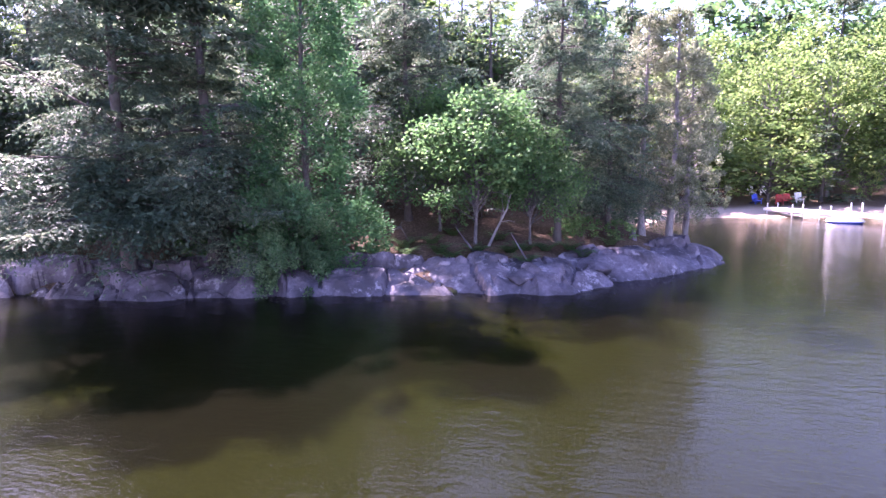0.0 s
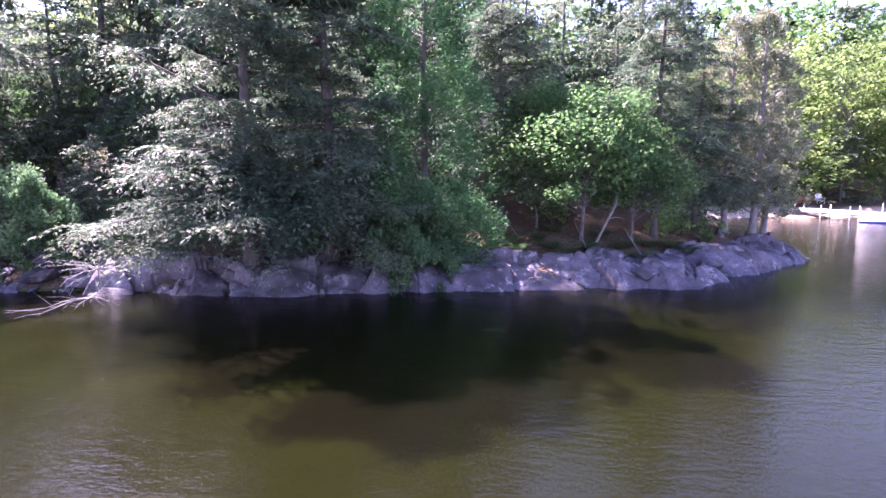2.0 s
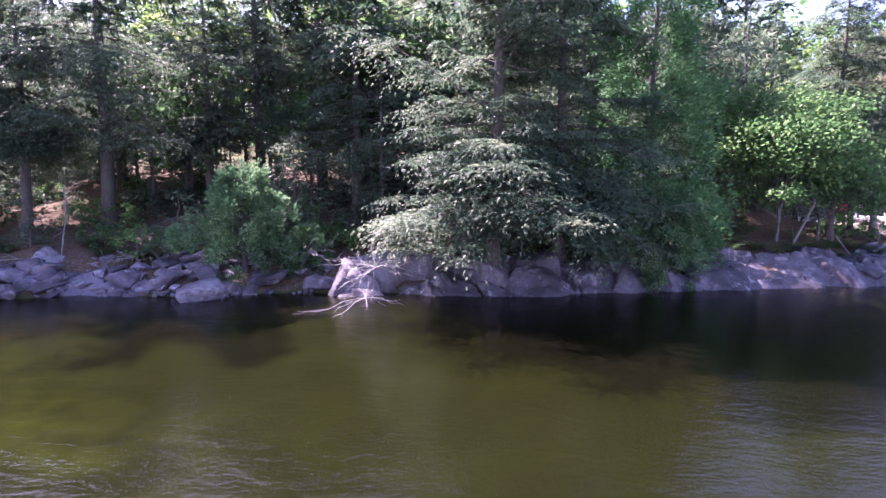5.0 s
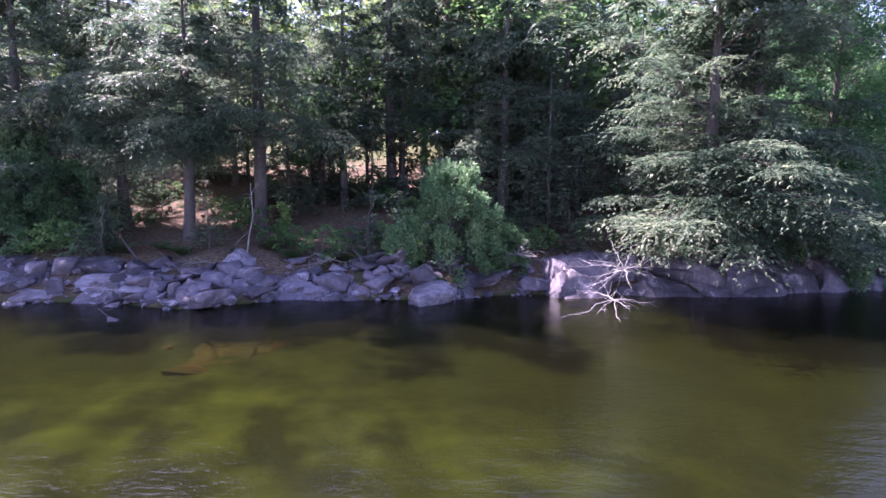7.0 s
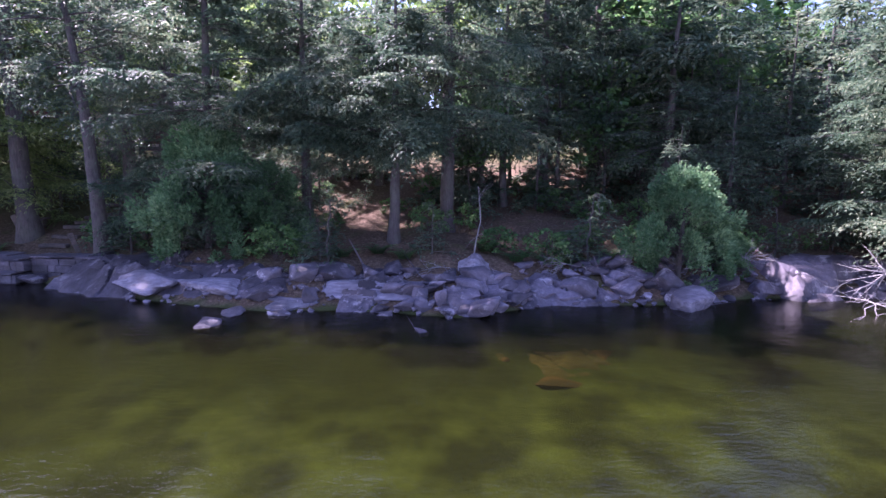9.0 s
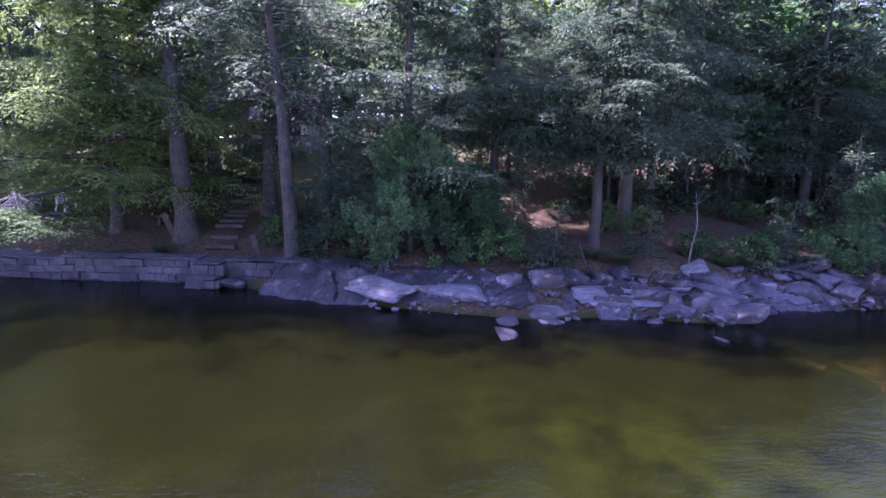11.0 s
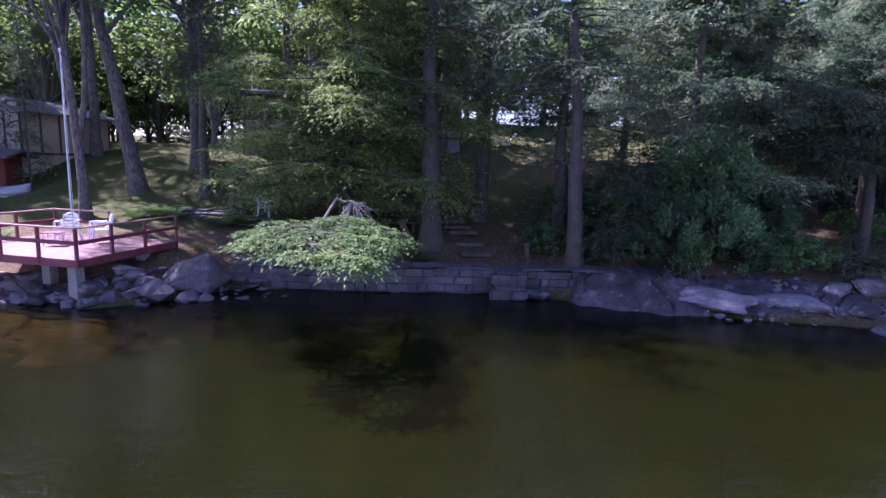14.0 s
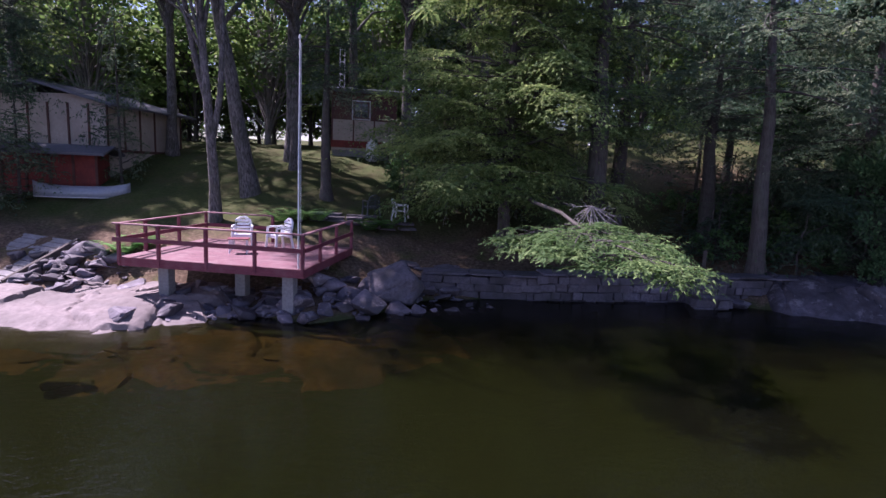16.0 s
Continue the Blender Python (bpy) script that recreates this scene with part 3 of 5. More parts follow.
def ground_sheet():
    xs, ys = spaced(-96, 24, 0.38, 1.0), np.concatenate([[-2600, -900, -300, -120, -50, -25, -12, -5], np.arange(0, 11, 0.8), np.arange(11, 27, 0.3), np.arange(27, 76, 0.8), 77 + np.array([1, 4, 9, 20, 45, 100, 250, 700, 2600])])
    X, Y = np.meshgrid(xs, ys)
    Z = height(X, Y)
    d = inland(X, Y)
    nx, ny = len(xs), len(ys)
    i = np.arange(nx * ny).reshape(ny, nx)
    f = np.stack([i[:-1, :-1], i[:-1, 1:], i[1:, 1:], i[1:, :-1]], -1).reshape(-1, 4)
    me = mesh_of("ground", np.stack([X, Y, Z], -1).reshape(-1, 3), f, GROUND, True)
    lawn = np.clip((-61 - X) / 3, 0, 1) * np.clip((d - 4) / 2, 0, 1)
    lawn = np.maximum(lawn, np.clip((d - 15) / 3, 0, 1) * np.clip((-28 - X) / 4, 0, 1) * np.clip((48 - d) / 6, 0, 1))
    lawn = np.maximum(lawn, 0.85 * np.clip((d - 4) / 3, 0, 1) * np.clip((X + 64) / 3, 0, 1) * np.clip((-49 - X) / 3, 0, 1))
    sand = np.clip((Y - 47) / 3, 0, 1) * np.clip((X + 4) / 4, 0, 1) * np.clip((6.5 - d) / 2, 0, 1)
    under = (d < 0.15) & ~((sand > 0) & (d > -2))
    weed = np.interp(X + 4 * np.sin(0.35 * Y) + 3 * np.sin(0.9 * Y + 0.3 * X), [-60, -47, -41, -30, -24, -10], [0.1, 0.3, 1, 1, 0.2, 0.0]) * np.clip((11.5 + np.sin(0.5 * X) - Y) / 3.5, 0.12, 1)
    col = np.stack([lawn, sand, under, weed], -1).astype(np.float32)
    me.color_attributes.new("cover", "FLOAT_COLOR", "POINT").data.foreach_set("color", col.reshape(-1))
    tagged(new("ground", me), "forest floor of brown needles with lawn and lake bed", "ground", kind="structure")


ground_sheet()
lake = bmesh.new()
bmesh.ops.create_grid(lake, x_segments=2, y_segments=2, size=2600)
tagged(part("water", lake, WATER), "calm olive lake water with small ripples", "water", kind="structure")


# ---- trees ----
BANK = "tall hemlock with drooping grey-green sprays on the bank"
H1 = tree("hemlock", BANK, conifer_parts(11, 14, 4.8, 2.5, 130, 0.155, 0.22, 0.18, 0.42, 11, 14, 6, 0.27, fine=9.0, hang=0.5), BARK, NEEDLES)
H2 = tree("hemlock", BANK, conifer_parts(12, 14, 4.4, 1.8, 125, 0.16, 0.28, 0.16, 0.45, 9, 13, 5, 0.27, fine=9.0, hang=0.5), BARK, NEEDLES)
H5 = tree("hemlock", "broad hemlock with bright drooping boughs beside the patio", conifer_parts(15, 14, 5.4, 2.5, 190, 0.16, 0.30, 0.12, 0.42, 11, 14, 5, 0.26, fine=10.5, hang=0.55), BARK, FRESH)
H3 = tree("hemlock", "high-crowned hemlock with a bare dark trunk", conifer_parts(13, 17, 4.8, 4.2, 105, 0.18, 0.32, 0.10, 0.6, 7, 12, 4, 0.29, fine=10, hang=0.8), BARK, NEEDLES)
H7 = tree("hemlock", "tall hemlock with a long bare trunk beside the stairs", conifer_parts(17, 15, 4.6, 8.2, 48, 0.17, 0.30, 0.10, 0.6, 7, 11, 4, 0.36, fine=12.5, hang=0.65), BARK, NEEDLES)
H8 = tree("hemlock", "hemlock with pale sunlit boughs above a bare dark stem", conifer_parts(18, 11.5, 4.2, 4.3, 110, 0.16, 0.26, 0.16, 0.42, 10, 13, 5, 0.26, fine=12, hang=0.6), BARK, NEEDLES)
H4 = tree("hemlock", "slender hemlock with a high thin crown", conifer_parts(14, 15, 4.4, 4.2, 85, 0.22, 0.36, 0.10, 0.6, 7, 9, 4, 0.24), BARK, NEEDLES)
H6 = tree("hemlock", "hemlock of middling height near the tip of the point", conifer_parts(16, 12, 3.5, 2.4, 140, 0.155, 0.30, 0.10, 0.5, 8, 11, 4, 0.17, low=1.1, hang=0.6), BARK, NEEDLES)
C1 = tree("cedar", "dense dark green cedar down to the ground", cedar_parts(21, 15, 3.3, 0.1, 430, 120, 0.16, 0.18, 1.5, 0.45, 0.5, 0.2), BARK, CEDAR_LEAF)
C3 = tree("cedar", "leaning cedar with a thin pale crown", cedar_parts(23, 10, 1.9, 1.6, 190, 90, 0.11, 0.15, 1.0, 0.5, 0.26, 0.6), GREY_BARK, PALE_LEAF)
C4 = tree("cedar", "low rounded cedar bush with pale green sprays above the rocks", cedar_parts(24, 4.2, 2.5, 0.05, 150, 150, 0.15, 0.12, 0.9, 0.36, 0.36, 0.45), BARK, BUSH_LEAF)
F3 = tree("hemlock", "younger dark hemlock among the tall trees", conifer_parts(43, 12.5, 4.0, 0.4, 72, 0.33, 0.28, 0.12, 0.45, 5, 6, 2, 0.17, low=1.1, hang=0.6), BARK, NEEDLES)
B1 = tree("maple", "young maple with fresh green leaves", broadleaf_parts(31, 7.8, 3.4, 1.7, 85, 150, 0.20, 0.10), OLD_BARK, BROAD_LEAF)
B2 = tree("maple", "tall broad-leaved tree with a high green crown", broadleaf_parts(32, 20, 4.6, 9.0, 54, 72, 0.33, 0.38), OLD_BARK, BROAD_LEAF)
B4 = tree("maple", "tall grey-stemmed tree forking above the lawn", broadleaf_parts(34, 20, 4.2, 9.0, 46, 90, 0.28, 0.26, False), OLD_BARK, BROAD_LEAF)
B3 = tree("birch", "yellow-green broad-leaved tree at the edge of the wood", broadleaf_parts(33, 16, 5.2, 0.8, 96, 66, 0.42, 0.25), GREY_BARK, YELLOW_LEAF)
F1 = tree("hemlock", "dark hemlock in the wood behind", conifer_parts(41, 18, 4.6, 0.8, 54, 0.62, 0.3, 0.1, 0.6, 4, 6, 2, 0.22, low=1.2), BARK, NEEDLES)
F2 = tree("maple", "green broad-leaved tree in the wood behind", broadleaf_parts(42, 16, 4.6, 2, 46, 34, 0.64, 0.22), BARK, BROAD_LEAF)
F4 = tree("maple", "sunlit yellow-green tree behind the wood", broadleaf_parts(44, 16, 4.8, 0.8, 50, 34, 0.62, 0.22), BARK, YELLOW_LEAF)
S1 = tree("shrub", "low green shrub on the bank", broadleaf_parts(51, 1.2, 0.75, 0.1, 14, 44, 0.125, 0.02), BARK, BROAD_LEAF, "shrub")
S2 = tree("hemlock_sapling", "young hemlock under the tall trees", conifer_parts(52, 2.6, 1.3, 0.1, 18, 0.18, 0.25, 0.15, 0.7, 4, 6, 2, 0.03, low=1.1), BARK, NEEDLES, "tree")

for proto, x, y, s, turn, tall in [
    (H1, -21.5, 19.0, 1.0, 20, 1.0), (H2, -19.0, 20.8, 1.0, 80, 1.0), (C1, -15.4, 22.0, 0.9, 0, 1.0),
    (H6, -13.0, 27.6, 0.95, 140, 1.1), (C4, -15.5, 20.5, 0.8, 70, 1.15), (B1, -9.2, 25.2, 0.85, 0, 1.0), (B1, -11.2, 26.8, 0.7, 150, 1.15), (B1, -6.9, 26.3, 0.6, 250, 1.1), (H6, -5.8, 27.6, 0.95, 250, 1.1), (H6, -3.4, 30.2, 0.8, 130, 1.0),
    (C3, -0.4, 31.2, 1.15, 0, 1.0), (C3, 0.5, 32.3, 1.0, 120, 1.0), (C3, -1.7, 31.2, 1.1, 220, 1.0),
    (C4, -30.6, 17.9, 0.82, 0, 1.15), (F3, -26.6, 22.8, 0.58, 77, 1.0), (F3, -29.8, 20.6, 0.38, 120, 1.1), (C4, -28.6, 18.8, 0.42, 50, 1.0), (H3, -39.2, 21.4, 1.0, 60, 1.0), (H3, -28.6, 25.2, 0.9, 300, 0.75)]:
    planted(proto, x, y, s, turn, tall=tall)
for proto, x, y, s, turn, tall in [
    (H3, -34.3, 26.6, 0.95, 170, 1.0), (H3, -31.5, 28.1, 0.95, 260, 1.0), (H8, -41.2, 19.2, 0.85, 15, 1.05), (H8, -45.0, 20.8, 0.88, 210, 1.1), (C4, -48.4, 18.8, 1.0, 45, 1.15), (C4, -46.2, 19.0, 0.8, 245, 1.0), (F3, -44.4, 19.0, 0.30, 30, 0.8),
    (H2, -48.6, 19.6, 0.9, 310, 1.1), (H7, -58.3, 22.0, 1.2, 0, 0.9), (H7, -55.7, 25.5, 1.0, 110, 0.95), 
    (H7, -52.3, 23.3, 1.0, 330, 0.6), (H5, -61.8, 22.9, 0.98, 150, 1.0), 
    (B2, -71.3, 33.5, 1.0, 200, 1.0), (H7, -69.1, 27.4, 0.7, 300, 0.9), (F3, -79.0, 30.4, 0.36, 0, 2.0), (F3, -82.6, 26.4, 0.62, 90, 1.1), (F3, -82.2, 28.0, 0.4, 200, 1.2)]:
    planted(proto, x, y, s, turn, tall=tall)
rng = np.random.default_rng(5)
planted(H2, -88, 29, 1.0, 0)
planted(H3, -86.2, 33.6, 1.0, 70)
for x, y, s, turn in [(-24.8, 26.0, 0.55, 0), (-21.6, 27.4, 0.8, 60), (-18.8, 27.2, 0.6, 150), (-9.6, 35.8, 0.75, 280), (-6.6, 36.2, 0.7, 90), (-26.8, 29.4, 1.0, 30), (-13.4, 35.5, 0.95, 120), (-3.4, 36.0, 0.8, 50), (-7.0, 36.0, 1.02, 140), (-10.0, 35.0, 1.05, 30), (-8.0, 38.6, 1.0, 210), (-15.6, 36.6, 1.0, 20), (-12.6, 38.0, 1.1, 260), (-5.0, 38.2, 1.0, 170), (-23.6, 31.8, 1.0, 310), (-17.0, 31.5, 1.05, 10)]:
    planted(F3, x, y, s, turn)
for x, y, s, turn in [(-60.4, 30.0, 0.5, 0), (-60.2, 26.4, 0.42, 200), (-63.5, 31.0, 0.6, 40), (-50.0, 27.5, 0.6, 300)]:
    planted(F3, x, y, s, turn)
planted(B2, -72.6, 28.2, 1.0, 0, lean=-9)
planted(B4, -73.4, 24.8, 0.85, 0, lean=-4)
planted(H7, -53.0, 19.25, 0.85, 180, tall=1.0, lean=5)
planted(B2, -70.9, 31.5, 0.8, 40)
# Added maple behind the foliage: its high crown shades the grass by the stairs.
planted(B2, -60.8, 31.8, 0.9, 150)
# Hemlocks added only for shade: their crowns, above view, darken the bright grass.
for x, y, s, turn in [(-58.5, 35, 1.0, 30), (-60.6, 37.6, 1.1, 140), (-56.4, 37.0, 1.0, 250)]:
    planted(H7, x, y, s, turn)
# A second added maple, shading the lawn farther left.
planted(B2, -64.8, 34.2, 0.9, 260)
planted(B2, -78.2, 35.5, 0.85, 90)
for k in range(30):
    planted((F4, F4, F2)[k % 3], -104 + 1.7 * k, rng.uniform(52, 61), rng.uniform(0.6, 1.0), 80 * k)
for x, y, s, turn in [(-88.8, 40.5, 1.1, 10), (-68, 43.5, 1.1, 20)]:
    planted(B2, x, y, s, turn)
for x, y, s, turn in [(-36.5, 25.3, 0.8, 10), (-43.0, 26.8, 0.7, 100), (-33.2, 31.5, 0.9, 280), (-46.8, 29.5, 0.9, 190), (-25.4, 27.4, 0.9, 310)]:
    planted(H4, x, y, s, turn)

SHORE_X, SHORE_Y = [-140, -110, -84, -60, -44, -20, -5, 2], [46, 30, 22, 18, 14, 18, 22, 32]
for back, step in ((11, 3.6), (15, 3.8), (20, 4.5), (27, 4.5), (35, 5), (44, 5.5), (54, 7)):
    for x in np.arange(-125, 24, step):
        x = x + rng.uniform(-1.2, 1.2)
        y = float(np.interp(x, SHORE_X, SHORE_Y)) + back + rng.uniform(-1.5, 1.5)
        yard = x < -60 and y < 58
        meadow = -60 <= x < -34 and 22 < y < 44
        meadow = meadow or (-34 <= x < -24 and y < 30) or (-24 <= x < -5 and back < 18)
        if yard or meadow or (x > -7 and back < 16) or (x > 0 and y < 66) or float(inland(x, y)) < 6:
            continue
        planted((F4 if rng.random() < 0.75 else F1) if back > 25 else F1 if rng.random() < 0.62 else F2, x, y, rng.uniform(0.85, 1.2), rng.uniform(0, 360), tall=0.55 if x > -3 else 0.66 if back < 18 else 0.8 if x > -26 else 0.9)
for k in range(26):
    x = rng.uniform(-47, -27)
    y = float(np.interp(x, SHORE_X, SHORE_Y)) + rng.uniform(9, 16)
    planted(F1 if k % 3 else F2, x, y, rng.uniform(0.32, 0.52), rng.uniform(0, 360))
for x, y, s, turn in [(-4.6, 42.5, 1.1, 20), (-1.4, 45.5, 1.0, 110), (-8.2, 43.5, 1.05, 200)]:
    planted(F1, x, y, s, turn)
for k in range(22):
    planted(F1 if k % 2 else F2, -6 + 3.2 * k + rng.uniform(-1, 1), rng.uniform(100, 116), rng.uniform(1.5, 1.75), rng.uniform(0, 360))
for x, y, s in [(8, 70, 0.9), (18.5, 78, 1.0), (22.5, 72, 1.0), (28, 70, 1.0), (35, 71, 1.15), (42, 72, 1.2), (2, 70, 0.9), (11, 88, 1.2), (24, 90, 1.3), (37, 90, 1.3), (49, 72, 1.5), (57, 76, 1.7), (65, 78, 1.7), (-74.5, 46.5, 1.0), (-65.5, 50, 0.9), (-87, 46, 1.0), (-100, 50, 1.1), (-113, 50, 1.2)]:
    planted(B3, x, y, s, 70 * x)
for k in range(16):
    x = 3 + 2.6 * k + rng.uniform(-0.8, 0.8)
    planted(F4 if k % 3 else F2, x, (75 if 9 < x < 18 else 68.5) + rng.uniform(-1.5, 2.5) + 0.05 * k, rng.uniform(0.28, 0.42), 75 * k)
for k in range(130):
    x = rng.uniform(-54, -2)
    if -14.5 < x < -3 and k % 4:
        continue
    y = float(np.interp(x, SHORE_X, SHORE_Y)) + rng.uniform(2.6, 5) * (1 if k % 2 else 2.2)
    if -59 < x < -54 or float(inland(x, y)) < 2.2:
        continue
    planted(S1 if rng.random() < 0.55 else S2, x, y, rng.uniform(0.6, 1.1), rng.uniform(0, 360))
for k in range(34):
    x = rng.uniform(-51.5, -46.5) if k < 20 else rng.uniform(-66, -58.5)
    y = rng.uniform(21, 26) if k < 20 else rng.uniform(27, 34)
    planted(S2 if k % 3 else S1, x, y, rng.uniform(0.9, 1.6), rng.uniform(0, 360))


# ---- shore rocks ----
ROCKS = [rock_mesh(100 + k, 13 + k % 5) for k in range(8)]
SLABS = [rock_mesh(200 + k, 22, 0.06, 0.5, 4) for k in range(6)]
PEBBLES = [rock_mesh(300 + k, 11, 0.04, 0.75, 0) for k in range(6)]
SUNK = [m.copy() for m in ROCKS]
DARK_STONES = [m.copy() for m in ROCKS[:3]]
for k, m in enumerate(SUNK):
    m.materials[0] = SUNKEN if k % 3 else GOLDEN
for m in DARK_STONES:
    m.materials[0] = WALL_STONE
turns = np.random.default_rng(8)


def rock(x, y, w, h, mesh=None, deep=1.0, z=None, turn=None, label="grey granite boulder at the water's edge"):
    """A boulder of that width and height whose foot is at (x, y)."""
    h = h * 0.72
    ob = new("rock", mesh or ROCKS[turns.integers(8)])
    z = max(-0.1, float(height(x, y + 0.3 * w))) if z is None else z
    turn = turns.uniform(-35, 35) if turn is None else turn
    ob.matrix_basis = pose(x, y + 0.4 * w * deep, z + 0.32 * h, *(turns.uniform(-14, 14, 2) * (1 if w < 2.2 else 0.15)), turn) @ Matrix.Diagonal((w * 1.08, w * deep, h * 1.35, 1))
    return tagged(ob, label, "rock", "shore rocks")


SMALL = []
for k in range(26):
    x = turns.uniform(-40.5, -27.5)
    y = float(np.interp(x, [-52, -47.8, -44.5, -42, -38.5, -35.4, -32, -28.3], [16.3, 15, 14.2, 14.6, 13.9, 15.8, 15.9, 17.2])) + turns.uniform(-0.1, 2.3)
    s = turns.uniform(0.5, 1.2)
    rock(x, y, s, s * turns.uniform(0.3, 0.5), ROCKS[k % 8], 0.8)


def pebble(x, y, w, h, mesh, label=""):
    """A stone too small to count: it joins the shingle."""
    z = max(-0.1, float(height(x, y + 0.3 * w)))
    m = pose(x, y, z + 0.25 * h, turns.uniform(-14, 14), turns.uniform(-14, 14), turns.uniform(0, 360)) @ Matrix.Diagonal((w, w, h, 1))
    SMALL.append((mesh, m))


ledge("sloping grey bedrock ledge along the wooded shore", [(-27.6, 17.3), (-24, 17.8), (-20, 18.2), (-16, 19.8), (-9.7, 21.3), (-5.3, 22.5), (-3.5, 24.9), (-1, 27.3), (1.6, 30.5), (2.0, 33)], 0.82, 2.2, 1, 0.42, None, 1.25)
ledge("pale granite slabs sloping into the lake", [(-54.2, 17.4), (-52, 16.6), (-47.8, 15.6), (-44.6, 15.2), (-42, 15.1), (-39.6, 15.3)], 0.98, 3.0, 2, 0.30, None, 0.8, 0.8, 1.1)
ledge("low bedrock under the shore boulders", [(-44, 14.5), (-41.8, 14.6), (-38.5, 14.1), (-35.4, 15.8), (-32, 16.0), (-27.4, 17.4)], 0.22, 3.2, 3, 0.75, None, 0.9)
ledge("pale flat bedrock under and beside the deck", [(-79.5, 20.5), (-77, 19.6), (-75.4, 18.6), (-74.6, 17.4), (-72, 16.9), (-70.4, 17.1), (-69, 16.9), (-67.4, 17.2)], 0.30, 3.2, 4, 0.4, PALE_ROCK, 0.5)
for x, y, w, h in [(-8.0, 21.9, 1.0, 0.7), (-6.9, 22.1, 1.2, 0.8), (-5.6, 22.7, 1.3, 0.95),
                   (-4.3, 24.2, 1.5, 0.77), (-6.6, 22.8, 1.1, 0.85), (-8.4, 23.2, 1.3, 0.85), (-19.7, 18.1, 0.8, 0.3), (-21.4, 17.9, 1.2, 0.4), (-22.3, 18.4, 1.7, 0.7), (-26.7, 17.4, 1.0, 0.5), (-27.6, 17.2, 1.2, 0.55)]:
    rock(x, y, w, h)
for x, y, w, h in [(-45.4, 12.3, 1.0, 0.3), (-45.3, 13.6, 0.7, 0.41), (-44.0, 13.7, 0.7, 0.29), (-52.8, 16.7, 1.0, 0.36), (-55.0, 17.6, 1.2, 0.5), (-45.0, 15.7, 0.8, 0.74),
                   (-43.8, 15.5, 1.1, 0.73), (-41.7, 16.2, 1.1, 0.57), (-44.8, 14.6, 1.0, 0.43), (-43.3, 14.6, 0.5, 0.69), (-40.8, 13.9, 0.5, 0.25), (-39.8, 14.2, 0.8, 0.42), (-39.8, 14.7, 0.5, 0.6),
                   (-39.1, 14.4, 0.5, 0.68), (-39.6, 12.3, 0.4, 0.3), (-37.9, 13.8, 1.6, 0.7), (-37.0, 15.5, 0.9, 0.63), (-36.5, 15.5, 0.7, 0.72), (-36.3, 15.1, 0.8, 0.21)]:
    rock(x, y, w, h)
for x, y, w, h in [(-38.0, 15.8, 0.9, 0.73), (-34.5, 16.0, 1.1, 0.83), (-35.7, 16.4, 0.6, 0.57), (-35.2, 16.5, 0.5, 0.47), (-33.4, 16.8, 0.7, 0.48), (-32.8, 16.1, 1.1, 0.65), (-31.5, 16.4, 1.1, 1.0),
                   (-31.0, 15.7, 1.5, 0.75), (-29.6, 16.9, 1.7, 0.6), (-32.1, 17.2, 1.2, 0.49), (-43.0, 15.8, 1.5, 0.56), (-40.8, 16.4, 1.0, 0.57), (-39.4, 15.5, 1.1, 0.54), (-38.4, 14.9, 0.7, 0.52), (-37.5, 15.8, 0.9, 0.55)]:
    rock(x, y, w, h)
for x, y, w, h in [(-76.4, 20.2, 0.7, 0.35), (-77.9, 20.7, 0.7, 0.35), (-76.6, 19.3, 0.6, 0.41), (-78.1, 20.1, 0.7, 0.34), (-76.1, 20.6, 0.7, 0.36), (-76.9, 20.7, 0.7, 0.45), (-75.8, 20.9, 0.7, 0.37), (-77.2, 19.9, 0.7, 0.31),
                   (-76.1, 19.9, 0.9, 0.31), (-70.9, 16.6, 0.7, 0.51), (-71.4, 16.9, 0.4, 0.37), (-70.3, 16.9, 0.5, 0.33), (-69.7, 16.3, 0.5, 0.32), (-69.1, 16.2, 0.6, 0.32), (-68.6, 16.6, 0.6, 0.38), (-68.1, 16.9, 0.5, 0.39)]:
    rock(x, y, w, h, label="loose grey stone in the rubble beside the deck")
for x, y, w, h in [(-67.5, 16.9, 1.2, 0.6), (-66.5, 17.0, 0.4, 0.29), (-66.0, 17.2, 0.6, 0.36), (-65.4, 17.4, 0.4, 0.25), (-64.2, 17.6, 0.4, 0.17), (-63.6, 17.8, 0.4, 0.18), (-64.9, 17.4, 0.4, 0.24), (-67.6, 16.5, 0.4, 0.23)]:
    rock(x, y, w, h)
ledge("brown bedrock shelf under shallow lake water", [(-82, 17.2), (-78.4, 15.4), (-75, 13.5), (-72, 13.0), (-69, 13.1), (-64, 14.6)], 0.08, 4.4, 7, 0.34, SUNKEN, 0.16, 0.4, 1.6).location.z = -0.25
ledge("brown sunken shelf of rock off the shore", [(-39.6, 11.0), (-37.6, 10.2), (-35.6, 10.3), (-33.6, 11.2)], 0.0, 1.9, 8, 0.5, GOLDEN, 0.22, 0.3, 1.2).location.z = -0.40
STREAKED = [SLABS[k].copy() for k in (0, 1, 3)]
FLAT, DARK_BOULDER = SLABS[2].copy(), SLABS[4].copy()
FLAT.materials[0], DARK_BOULDER.materials[0] = PALE_ROCK, WALL_STONE
for m in STREAKED:
    m.materials[0] = STREAK_ROCK
rock(-49.6, 15.9, 3.3, 0.75, STREAKED[0], 0.5, 0.22, -38, "pale streaked granite slab sloping into the lake")
rock(-47.2, 15.5, 3.2, 0.65, STREAKED[1], 0.45, 0.2, -28, "pale streaked granite slab sloping into the lake")
rock(-41.2, 15.1, 3.6, 0.7, STREAKED[2], 0.5, 0.22, 6, "long smooth pale slab among the boulders")
